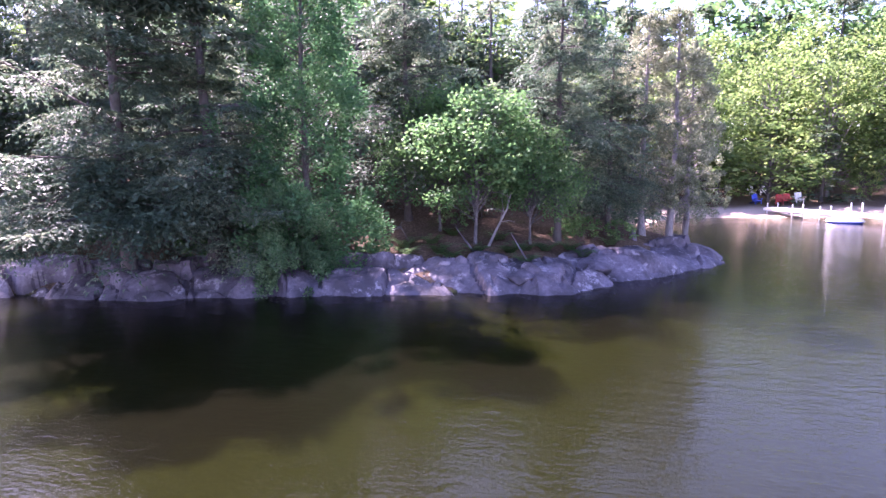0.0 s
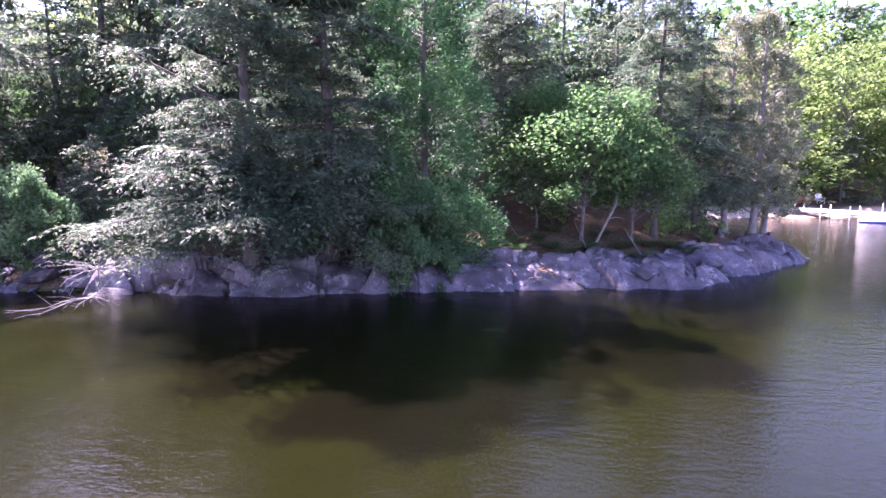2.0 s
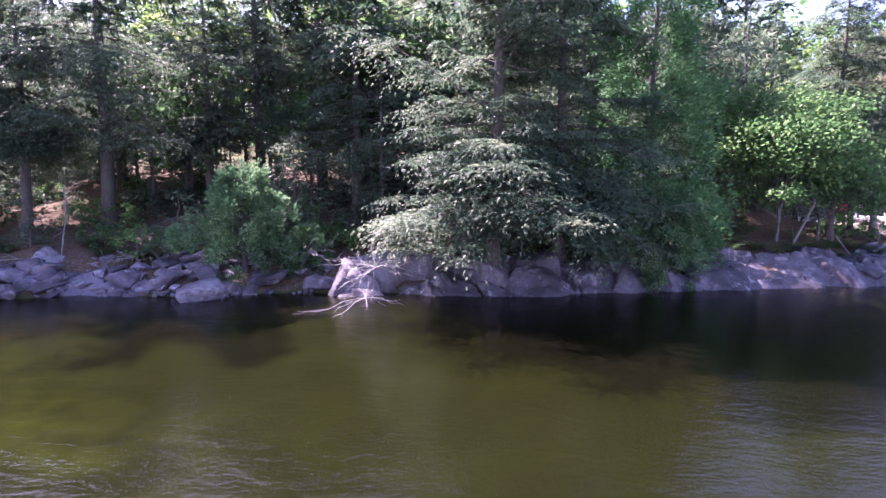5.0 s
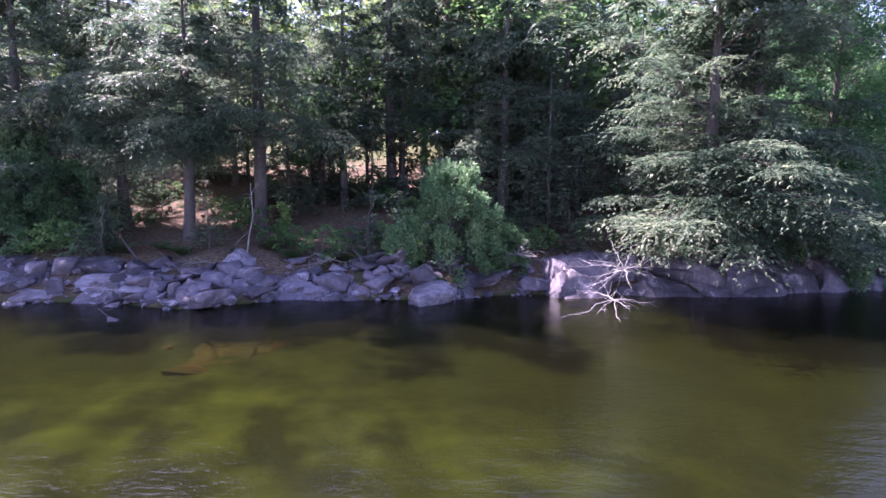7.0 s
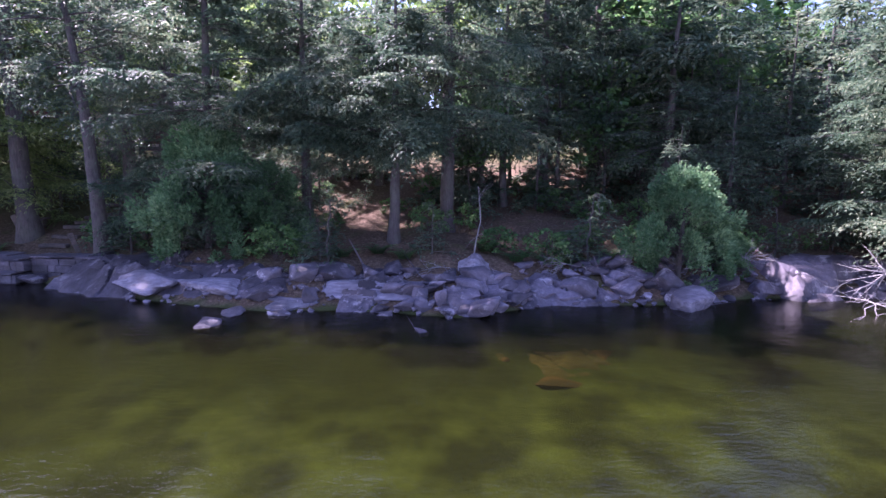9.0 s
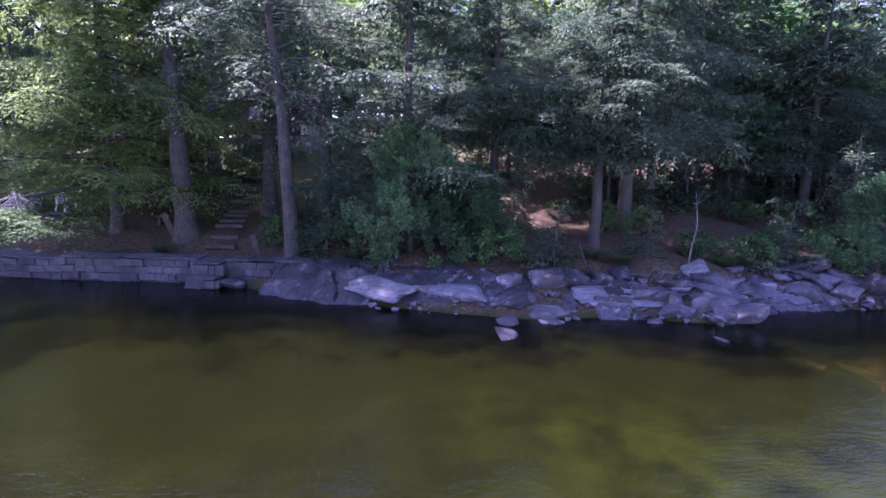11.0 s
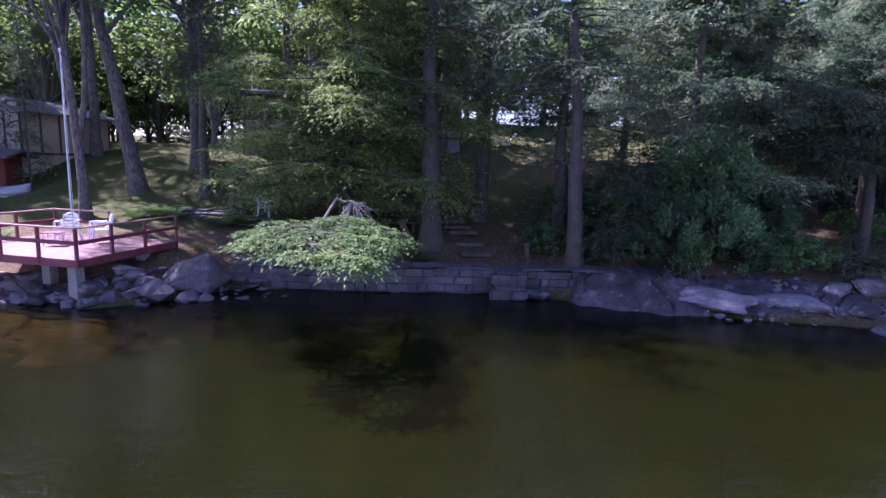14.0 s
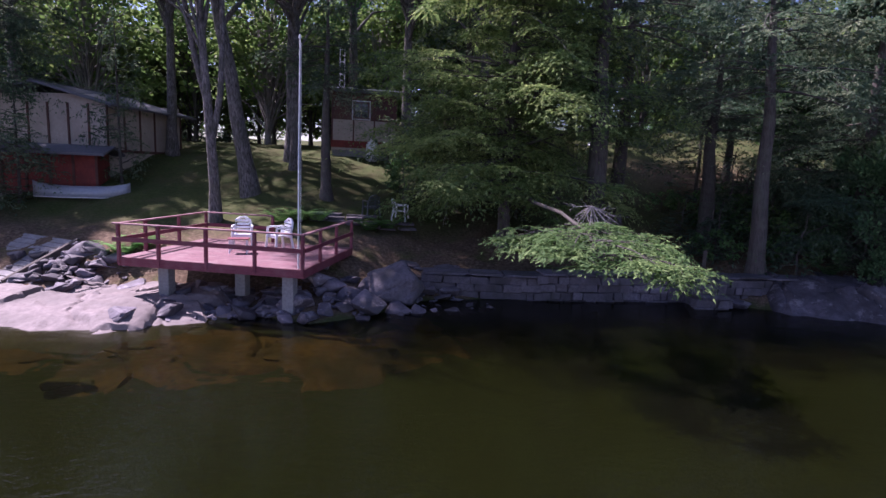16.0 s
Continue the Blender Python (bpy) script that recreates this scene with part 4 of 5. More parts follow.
rock(-44.4, 14.5, 2.2, 0.5, STREAKED[2], 0.5, -0.02, -14, "flat grey slab at the edge of the water")
rock(-66.6, 17.9, 1.8, 1.25, DARK_BOULDER, 0.8, 0.25, 10, "large dark rounded boulder beside the deck")
rock(-38.05, 16.5, 1.05, 1.1, STREAKED[0], 0.95, 0.62, 20, "round pale boulder below the sapling")
rock(-31.0, 15.3, 1.5, 0.95, STREAKED[1], 0.8, -0.08, 35, "pale wedge-shaped boulder at the water's edge")
ledge("broad flat pale rock before the deck", [(-79.5, 17.4), (-77, 16.3), (-75.2, 15.8), (-73.4, 15.7), (-72.0, 16.0), (-70.9, 16.6)], 0.30, 2.3, 9, 0.32, PALE_ROCK, 0.28, 0.3, 0.9)
rock(-73.6, 18.0, 3.8, 0.4, FLAT, 0.7, 0.04, 20, "flat pale rock shelf under the edge of the deck")
for k in range(95):
    if k < 50:
        u, w = turns.random(), turns.random()
        x, y = -78.1 + 1.9 * u + 0.6 * w, 20.1 - 0.6 * u + 1.9 * w
    else:
        x, y = turns.uniform(-73.2, -68.4), turns.uniform(16.7, 18.6)
    s = turns.uniform(0.28, 0.62)
    (rock if s > 0.42 else pebble)(x, y, s, s * turns.uniform(0.5, 0.8), PEBBLES[k % 6], label="loose grey stone in the rubble beside the deck")
for k in range(210):
    x = turns.uniform(-52, -27.5) if k < 130 else turns.uniform(-79, -63.5)
    y = float(np.interp(x, [-79, -76.6, -75.3, -74.1, -72, -70.5, -69, -67.5, -64, -62.4, -52, -47.8, -44.5, -42, -38.5, -35.4, -32, -28.3], [20.2, 18.9, 19.4, 16.2, 16.4, 17, 16.2, 16.9, 17.8, 18.5, 16.3, 15, 14.2, 14.6, 13.9, 15.8, 15.9, 17.2])) + turns.uniform(-0.3, 2.2)
    s = turns.choice([0.25, 0.35, 0.5, 0.75, 1.1]) * turns.uniform(0.8, 1.2) * (0.45 if -53 < x < -41 else 1)
    (rock if s > 0.45 else pebble)(x, y, s, s * turns.uniform(0.35, 0.65), PEBBLES[k % 6], label="small loose stone on the shore")
for x, y, w, h in [(-34.9, 11.9, 1.1, 0.5), (-37.4, 11.2, 0.8, 0.5), (-36.4, 10.2, 1.5, 0.4), (-20.9, 14.9, 1.0, 0.4), (-36.2, 12.8, 0.8, 0.35), (-52.2, 13.0, 1.4, 0.4)]:
    rock(x, y, w, h * 0.8, SUNK[int(-x) % 8], 0.8, float(height(x, y)) - 0.2, None, "sunken brown rock under the lake water")
for k in range(34):
    x, s = turns.uniform(-80, -64), turns.uniform(0.3, 0.9)
    y = float(np.interp(x, [-79, -75.5, -74, -66, -64], [17.6, 16.6, 14.6, 15.4, 16.2])) + turns.uniform(-1.6, 1.0)
    rock(x, y, s, s * 0.3, SUNK[k % 8], 0.6, -0.30 - 0.1 * s, None, "sunken brown rock under the lake water")

for k in range(420):
    x = turns.uniform(-52, -27.5) if k < 280 else turns.uniform(-79, -63.5)
    y = float(np.interp(x, [-79, -76.6, -75.3, -74.1, -72, -70.5, -69, -67.5, -64, -62.4, -52, -47.8, -44.5, -42, -38.5, -35.4, -32, -28.3], [20.2, 18.9, 19.4, 16.2, 16.4, 17, 16.2, 16.9, 17.8, 18.5, 16.3, 15, 14.2, 14.6, 13.9, 15.8, 15.9, 17.2])) + turns.uniform(-0.2, 2.4)
    s = turns.uniform(0.12, 0.3)
    pebble(x, y, s, s * 0.7, PEBBLES[k % 6])
for k in range(26):
    x, y, w = turns.uniform(-67.2, -63.2), turns.uniform(18.6, 20.9), turns.uniform(0.35, 0.9)
    rock(x, y, w, w * 0.22, DARK_STONES[k % 3], 0.75, label="flat dark stone on the bank beside the deck")
shingle = bmesh.new()
for me, m in SMALL:
    have = len(shingle.verts)
    shingle.from_mesh(me)
    shingle.verts.ensure_lookup_table()
    bmesh.ops.transform(shingle, matrix=m, verts=shingle.verts[have:])
for face in shingle.faces:
    face.smooth = True
tagged(part("shingle", shingle, ROCK), "small grey stones strewn along the shore", "stones", kind="stuff")

# ---- stone retaining wall and its landing block ----


def stone_block(seed):
    r = random.Random(seed)
    bm = boxed((1, 1, 1), Matrix(), 0.06)
    for v in bm.verts:
        v.co += Vector((r.uniform(-0.05, 0.05), r.uniform(-0.08, 0.08), r.uniform(-0.05, 0.05)))
    me = bpy.data.meshes.new("stone")
    bm.to_mesh(me)
    bm.free()
    me.materials.append(WALL_STONE)
    return me


BLOCKS = [stone_block(k) for k in range(6)]


def stone_wall(name, label, a, b, top, foot, courses, deep, seed):
    """A dry wall from a to b in courses of uneven stones, each its own piece, under thin capping slabs."""
    r = random.Random(seed)
    a, b = Vector(a), Vector(b)
    run, turn = (b - a).length, math.degrees(math.atan2(b.y - a.y, b.x - a.x))
    w = thing(name, label, "wall", (a.x, a.y, 0), turn, kind="structure")
    part("core", boxed((run, deep * 0.7, top - foot - 0.1), pose(run / 2, deep * 0.6, (top + foot) / 2 - 0.08), 0.01), WALL_STONE, w)
    rise = (top - foot - 0.09) / courses
    for c in range(courses):
        x = -r.uniform(0, 0.2)
        while x < run - 0.1:
            long = min(r.uniform(0.22, 0.85), run - x + 0.05)
            s = part("stone", BLOCKS[r.randrange(6)], None, w)
            s.matrix_basis = pose(x + long / 2, 0.16 + r.uniform(-0.05, 0.05), foot + (c + 0.5) * rise + r.uniform(-0.015, 0.015), 0, 0, r.uniform(-2, 2)) @ Matrix.Diagonal((long - 0.008, 0.34, rise - 0.004, 1))
            x += long
    x = 0
    while x < run - 0.1:
        long = min(r.uniform(0.8, 1.6), run - x)
        s = part("capstone", BLOCKS[r.randrange(6)], None, w)
        s.matrix_basis = pose(x + long / 2, deep / 2 - 0.04, top - 0.03, 0, 0, r.uniform(-1, 1)) @ Matrix.Diagonal((long - 0.015, deep + 0.02, 0.06, 1))
        x += long
    return w


stone_wall("retaining_wall", "low dry stone retaining wall along the water", (-65.6, 19.25, 0), (-61.6, 18.68, 0), 0.86, -0.5, 5, 0.9, 3)
stone_wall("retaining_wall", "low dry stone retaining wall along the water", (-61.6, 18.68, 0), (-56.35, 18.5, 0), 0.95, -0.5, 5, 0.9, 8)
stone_wall("retaining_wall", "low dry stone retaining wall along the water", (-55.3, 18.35, 0), (-51.4, 18.05, 0), 0.96, -0.5, 5, 0.9, 4)
stone_wall("landing_step", "stone block step let into the wall", (-56.35, 17.95, 0), (-55.3, 17.9, 0), 0.90, 0.42, 2, 1.2, 5)
stone_wall("landing_step", "stone block step let into the wall", (-56.4, 17.55, 0), (-55.3, 17.5, 0), 0.42, -0.5, 3, 1.2, 6)

# ---- timber stairs up the bank ----
OLD_WOOD = surface("old_timber", (0.05, 0.04, 0.035), (0.15, 0.12, 0.10), 6, 0.85, (0.03, 0.03, 0.025), 0.5, 0.6, stretch=(0.2, 1, 1))
stairs = thing("timber_stairs", "dark weathered timber steps climbing the bank", "stairs", (-56.2, 19.2, on_ground(-56.2, 19.2)))
for k in range(17):
    y = k * 0.95
    x = -0.16 * y
    part("step", boxed((1.25, 0.32, 0.16), pose(x, y, float(height(-56.2 + x, 19.2 + y)) - on_ground(-56.2, 19.2) + 0.08, 0, 0, random.uniform(-3, 3)), 0.02), OLD_WOOD, stairs)

# ---- red deck on concrete piers ----
RED_WOOD = surface("red_stained_wood", (0.115, 0.02, 0.032), (0.19, 0.042, 0.06), 5, 0.7, (0.20, 0.08, 0.09), 0.5, 0.3, 0.004, stretch=(0.15, 1, 1), piece=0.12)
CONCRETE = surface("concrete", (0.16, 0.155, 0.155), (0.28, 0.27, 0.27), 4, 0.85, (0.2, 0.19, 0.17), 0.5, 0.3, 0.006)
FADED = surface("faded_red_boards", (0.17, 0.06, 0.072), (0.30, 0.14, 0.155), 5, 0.6, (0.38, 0.24, 0.25), 0.6, 0.3, 0.004, stretch=(0.15, 1, 1), piece=0.14)
BOARDS = surface("pink_grey_deck_boards", (0.13, 0.05, 0.064), (0.23, 0.105, 0.125), 5, 0.6, (0.26, 0.16, 0.17), 0.6, 0.3, 0.004, stretch=(0.15, 1, 1), piece=0.14)
DW, DD, DZ = 5.35, 4.25, 1.45
deck = thing("deck", "dark red wooden deck with railing over the shore rocks", "deck", (-74.33, 17.975, 0), -17.5)
for k in range(30):
    part("board", boxed((DW, 0.132, 0.035), pose(DW / 2, 0.07 + k * 0.141, DZ - 0.018), 0.004), BOARDS, deck)
for y in (0.0, DD):
    part("fascia", boxed((DW + 0.08, 0.045, 0.24), pose(DW / 2, y, DZ - 0.13), 0.005), RED_WOOD, deck)
for x in (-0.02, DW + 0.02):
    part("fascia", boxed((0.045, DD - 0.05, 0.24), pose(x, DD / 2, DZ - 0.13), 0.005), RED_WOOD, deck)
for x in (0.9, 2.6, 4.5):
    part("joist", boxed((0.09, DD - 0.1, 0.2), pose(x, DD / 2, DZ - 0.15), 0.005), RED_WOOD, deck)
for x, y in ((1.1, 0.45), (3.0, 1.2), (4.8, 0.45), (1.35, 3.2), (4.8, 3.2)):
    foot = -0.1 if y < 1 else 0.3
    part("pier", boxed((0.32, 0.32, DZ - 0.25 - foot), pose(x, y, (DZ - 0.25 + foot) / 2), 0.015), CONCRETE, deck, "square concrete pier")
POSTS = [(0, 0), (1.2, 0), (2.6, 0), (4.0, 0), (DW, 0), (DW, 1.3), (DW, 2.7), (DW, DD), (2.5, DD), (0, DD), (0, 1.1), (0, 2.7)]
for x, y in POSTS:
    part("post", boxed((0.085, 0.085, 1.1), pose(x, y, DZ + 0.35), 0.006), RED_WOOD, deck)
for z, flat in ((DZ + 0.93, True), (DZ + 0.5, False)):
    for x0, y0, x1, y1 in ((-0.15, 0, DW + 0.05, 0), (DW, 0.05, DW, DD), (0, 0.05, 0, DD), (0, DD, 2.5, DD)):
        long, ang = math.hypot(x1 - x0, y1 - y0), math.degrees(math.atan2(y1 - y0, x1 - x0))
        size = (long, 0.13, 0.04) if flat else (long, 0.04, 0.12)
        off = 0.0 if flat else -0.055
        part("top_rail" if flat else "mid_rail", boxed(size, pose((x0 + x1) / 2, (y0 + y1) / 2, z, 0, 0, ang) @ pose(0, off, 0), 0.005), FADED if flat else RED_WOOD, deck)

# ---- white plastic chairs, table ----
PLASTIC = surface("white_plastic", (0.72, 0.72, 0.74), (0.82, 0.82, 0.83), 3, 0.4, (0.55, 0.54, 0.52), 0.3, 0.05, 0.002)
DARK_PLASTIC = surface("dark_green_plastic", (0.02, 0.03, 0.03), (0.05, 0.06, 0.06), 3, 0.45, (0.1, 0.1, 0.1), 0.3, 0.05, 0.002)


def tube_part(name, pts, r, mat, parent, sides=8, label=""):
    r = np.full(len(pts), r) if isinstance(r, float) else np.asarray(r)
    return part(name, mesh_of(name, *tube(pts, r, sides), mat, True), None, parent, label)


def plastic_chair(name, label, at, turn, mat, group):
    """A moulded garden chair: four splayed legs, seat, arms and a slatted rounded back. It faces -y."""
    c = thing(name, label, "chair", at, turn, group)
    c.scale = (1.14, 1.14, 1.1)
    part("seat", boxed((0.46, 0.44, 0.03), pose(0, 0, 0.42, -3), 0.012), mat, c)
    for sx in (-1, 1):
        tube_part("leg", [(sx * 0.27, -0.27, 0), (sx * 0.25, -0.24, 0.3), (sx * 0.25, -0.22, 0.64)], 0.034, mat, c)
        tube_part("leg", [(sx * 0.27, 0.29, 0), (sx * 0.24, 0.24, 0.3), (sx * 0.24, 0.22, 0.6)], 0.034, mat, c)
        tube_part("armrest", [(sx * 0.25, -0.24, 0.64), (sx * 0.27, -0.1, 0.66), (sx * 0.26, 0.1, 0.65), (sx * 0.23, 0.24, 0.66)], 0.028, mat, c)
        tube_part("back_post", [(sx * 0.22, 0.2, 0.42), (sx * 0.225, 0.26, 0.62), (sx * 0.19, 0.31, 0.80), (sx * 0.06, 0.33, 0.88), (0, 0.33, 0.885)], 0.034, mat, c)
    for k in range(4):
        part("back_slat", boxed((0.40 - 0.03 * k, 0.018, 0.07), pose(0, 0.225 + 0.028 * k, 0.50 + 0.095 * k, -14), 0.006), mat, c)
    for y in (-0.2, 0.2):
        part("apron", boxed((0.44, 0.02, 0.07), pose(0, y, 0.38), 0.006), mat, c)
    return c


plastic_chair("garden_chair", "white moulded plastic chair on the red deck", (-71.4, 19.85, DZ), 8, PLASTIC, "garden chairs")
plastic_chair("garden_chair", "white moulded plastic chair turned sideways on the deck", (-70.25, 19.75, DZ), -52, PLASTIC, "garden chairs")
plastic_chair("garden_chair", "white plastic chair on the grass by the patio", (-65.8, 25.6, on_ground(-65.8, 25.6, 0.02)), 70, PLASTIC, "garden chairs")
plastic_chair("garden_chair", "dark plastic chair on the patio stones", (-67.1, 25.4, on_ground(-67.1, 25.4, -0.05)), 200, DARK_PLASTIC, "garden chairs")
table = thing("side_table", "small low table with a red top", "table", (-71.35, 18.95, DZ), 5)
part("tabletop", boxed((0.62, 0.42, 0.03), pose(0, 0, 0.44), 0.008), RED_WOOD, table, "red table top")
for sx in (-1, 1):
    for sy in (-1, 1):
        tube_part("leg", [(sx * 0.25, sy * 0.16, 0), (sx * 0.24, sy * 0.15, 0.43)], 0.02, PLASTIC, table)

# ---- flagpole ----
METAL = surface("painted_metal", (0.62, 0.62, 0.64), (0.74, 0.74, 0.75), 3, 0.4, (0.5, 0.5, 0.5), 0.2, 0.05, 0.001)
pole = thing("flagpole", "slim white flagpole fixed at the corner of the deck", "flagpole", (-69.35, 16.5, DZ))
tube_part("shaft", [(0, 0, 0), (0, 0, 3), (0.02, 0, 5.9)], [0.024, 0.02, 0.014], METAL, pole)
tube_part("finial", [(0.02, 0, 5.88), (0.02, 0, 5.92), (0.02, 0, 5.97), (0.02, 0, 6.0)], [0.015, 0.035, 0.03, 0.01], METAL, pole)
tube_part("halyard", [(0.06, 0, 0.9), (0.055, -0.02, 3), (0.05, 0, 5.8)], 0.006, PLASTIC, pole, 5)
part("bracket", boxed((0.12, 0.1, 0.08), pose(0, 0, 0.5), 0.01), METAL, pole)

# ---- cabins ----
CREAM = surface("cream_panel", (0.34, 0.29, 0.24), (0.46, 0.40, 0.34), 2, 0.75, (0.26, 0.22, 0.18), 0.4, 0.15, 0.004)
BROWN = surface("brown_board", (0.06, 0.025, 0.02), (0.13, 0.055, 0.04), 4, 0.7, (0.04, 0.02, 0.02), 0.4, 0.3, 0.005, stretch=(1, 1, 0.2))
BARN_RED = surface("barn_red", (0.14, 0.02, 0.015), (0.24, 0.045, 0.03), 4, 0.7, (0.07, 0.02, 0.02), 0.4, 0.3, 0.005, stretch=(1, 1, 0.2))
SHINGLE = surface("grey_shingle", (0.08, 0.08, 0.095), (0.17, 0.17, 0.195), 6, 0.8, (0.1, 0.1, 0.1), 0.4, 0.6, 0.01)
PALE_EDGE = surface("pale_metal_edge", (0.55, 0.55, 0.55), (0.7, 0.7, 0.7), 3, 0.4, (0.4, 0.4, 0.4), 0.3, 0.1, 0.001)
GLASS, gn, gl, gb = material("window_glass", 0.05, 0, 0.6)
gb.inputs["Base Color"].default_value = (0.03, 0.035, 0.04, 1)


def window(parent, x, y, z, w, h, out=-1):
    f = part("window", boxed((w, 0.05, h), pose(x, y, z), 0.005), GLASS, parent, "dark window glass")
    for sx in (-1, 1):
        part("jamb", boxed((0.09, 0.08, h + 0.16), pose(x + sx * (w / 2 + 0.03), y + out * 0.02, z), 0.006), BROWN, f)
    for sz in (-1, 1):
        part("sill" if sz < 0 else "head", boxed((w + 0.2, 0.09, 0.09), pose(x, y + out * 0.02, z + sz * (h / 2 + 0.03)), 0.006), BROWN, f)
    part("mullion", boxed((0.04, 0.06, h), pose(x, y + out * 0.02, z), 0.004), BROWN, f)


def shed():
    at = (-69.2, 35.3, 5.15)
    s = thing("garden_cabin", "small flat-roofed cabin, cream panels below dark boards", "cabin", at, 2)
    W, D, Hh = 3.9, 4.0, 3.45
    part("wall", boxed((W, D, Hh), pose(W / 2, D / 2, Hh / 2), 0.01), CREAM, s)
    part("cladding", boxed((W, 0.04, 1.62), pose(W / 2, -0.022, 2.62), 0.004), BROWN, s, "dark brown boards")
    part("skirting", boxed((W + 0.06, 0.05, 0.42), pose(W / 2, -0.024, 0.36), 0.006), BARN_RED, s, "red painted base boards")
    for x in (0.03, 1.3, 2.55, W - 0.03):
        part("batten", boxed((0.09, 0.05, 2.4), pose(x, -0.03, 1.75), 0.005), BROWN, s)
    window(s, 1.75, -0.05, 2.4, 0.8, 0.85)
    for sx in (-1, 1):
        part("window_trim", boxed((0.07, 0.05, 0.99), pose(1.75 + sx * 0.52, -0.06, 2.4), 0.004), PALE_EDGE, s)
    for sz in (-1, 1):
        part("window_trim", boxed((1.1, 0.05, 0.07), pose(1.75, -0.06, 2.4 + sz * 0.53), 0.004), PALE_EDGE, s)
    part("roof", boxed((W + 0.8, D + 0.9, 0.14), pose(W / 2, D / 2, Hh + 0.1, 2), 0.01), SHINGLE, s)
    part("roof_edge", boxed((W + 0.84, 0.05, 0.06), pose(W / 2, -0.47, Hh + 0.15), 0.005), PALE_EDGE, s, "pale metal roof edge")
    tower = part("antenna_mast", boxed((0.07, 0.07, 2.5), pose(0.45, 0.3, Hh + 1.35), 0.004), METAL, s, "pale lattice aerial mast")
    part("rail", boxed((0.07, 0.07, 2.5), pose(0.72, 0.3, Hh + 1.35), 0.004), METAL, tower)
    for k in range(7):
        part("rung", boxed((0.27, 0.05, 0.07), pose(0.585, 0.3, Hh + 0.3 + 0.36 * k), 0.003), METAL, tower)
    part("footing", boxed((W - 0.1, D - 0.1, 1.6), pose(W / 2, D / 2, -0.75), 0.01), CONCRETE, s)
    t = thing("gas_tank", "white gas tank standing against the cabin", "gas tank", (-66.75, 34.85, on_ground(-66.75, 34.85, 0.03)))
    tube_part("body", [(0, 0, 0.05), (0, 0, 0.1), (0, 0, 0.2), (0, 0, 1.05), (0, 0, 1.2), (0, 0, 1.27)], [0.2, 0.3, 0.37, 0.37, 0.28, 0.1], PLASTIC, t, 16)
    tube_part("collar", [(0, 0, 1.22), (0, 0, 1.42)], 0.15, METAL, t, 12)
    tube_part("foot_ring", [(0, 0, 0), (0, 0, 0.1)], 0.24, METAL, t, 12)


shed()


def gable_house(name, label, at, turn, W, D, Hh, rise, wall_mat, roof_mat, battens, floor_drop=1.5):
    """A house with its long wall on local y=0, battened, a pitched roof with eaves, and a footing down into the slope."""
    h = thing(name, label, "house", at, turn)
    part("wall", boxed((W, D, Hh), pose(W / 2, D / 2, Hh / 2), 0.01), wall_mat, h)
    part("footing", boxed((W - 0.06, D - 0.06, floor_drop + 0.3), pose(W / 2, D / 2, -floor_drop / 2 + 0.1), 0.01), CREAM, h)
    part("sill_beam", boxed((W + 0.08, 0.06, 0.14), pose(W / 2, -0.03, 0.08), 0.006), BROWN, h)
    for k in range(battens + 1):
        part("batten", boxed((0.11, 0.05, Hh - 0.15), pose(0.06 + (W - 0.12) * k / battens, -0.027, Hh / 2 + 0.07), 0.005), BROWN, h)
    slope = math.degrees(math.atan2(rise, D / 2 + 0.5))
    long = math.hypot(rise, D / 2 + 0.5) + 0.35
    for s in (-1, 1):
        part("roof", boxed((W + 1.0, long, 0.12), pose(W / 2, D / 2 + s * (D / 4 + 0.3), Hh + rise / 2 - 0.05, -s * slope), 0.01), roof_mat, h)
        part("gable", boxed((0.1, D - 0.1, rise * 0.5), pose(W / 2 + s * (W / 2 - 0.1), D / 2, Hh + rise * 0.2), 0.01), wall_mat, h)
    return h


house = gable_house("house", "cream panelled cottage with brown battens and grey roof", (-80.0, 31.4, 4.35), 74, 6.2, 7.0, 2.35, 1.0, CREAM, SHINGLE, 5, 2.6)
for y in (0.9, 2.0, 3.1, 4.2):
    part("batten", boxed((0.05, 0.11, 2.3), pose(-0.027, y, 1.2), 0.005), BROWN, house)
gable_house("boat_shed", "low dark red boat shed beside the cottage", (-84.6, 29.3, 2.3), 4, 4.9, 1.5, 2.0, 0.3, BARN_RED, SHINGLE, 5, 0.8)
dark = gable_house("cabin", "dark brown cabin half hidden among the trees", (-61.5, 37.3, 6.35), 0, 4.9, 5.0, 2.5, 0.9, BROWN, SHINGLE, 5, 2.0)
window(dark, 1.6, -0.05, 1.5, 1.0, 0.9)
window(dark, 3.3, -0.05, 1.5, 1.0, 0.9)
part("eave_edge", boxed((6.0, 0.06, 0.1), pose(2.45, -0.78, 2.38), 0.005), PALE_EDGE, dark)
side = thing("cabin_extension", "brown boarded wing with cream panels above and below", "cabin", (-56.6, 36.2, 6.3), 12)
part("wall", boxed((1.4, 6.0, 3.2), pose(0.7, 3.0, 1.6), 0.01), BROWN, side)
for k in range(5):
    part("panel", boxed((0.24, 0.03, 0.62), pose(0.16 + 0.27 * k, -0.017, 0.42), 0.004), CREAM, side, "pale cream panel")
    part("panel", boxed((0.24, 0.03, 0.6), pose(0.16 + 0.27 * k, -0.017, 2.75), 0.004), CREAM, side, "pale cream panel")
part("roof", boxed((2.0, 6.8, 0.12), pose(0.7, 3.0, 3.28, 0, 2), 0.01), SHINGLE, side)
part("footing", boxed((1.3, 5.8, 1.6), pose(0.7, 3.0, -0.75), 0.01), CONCRETE, side)
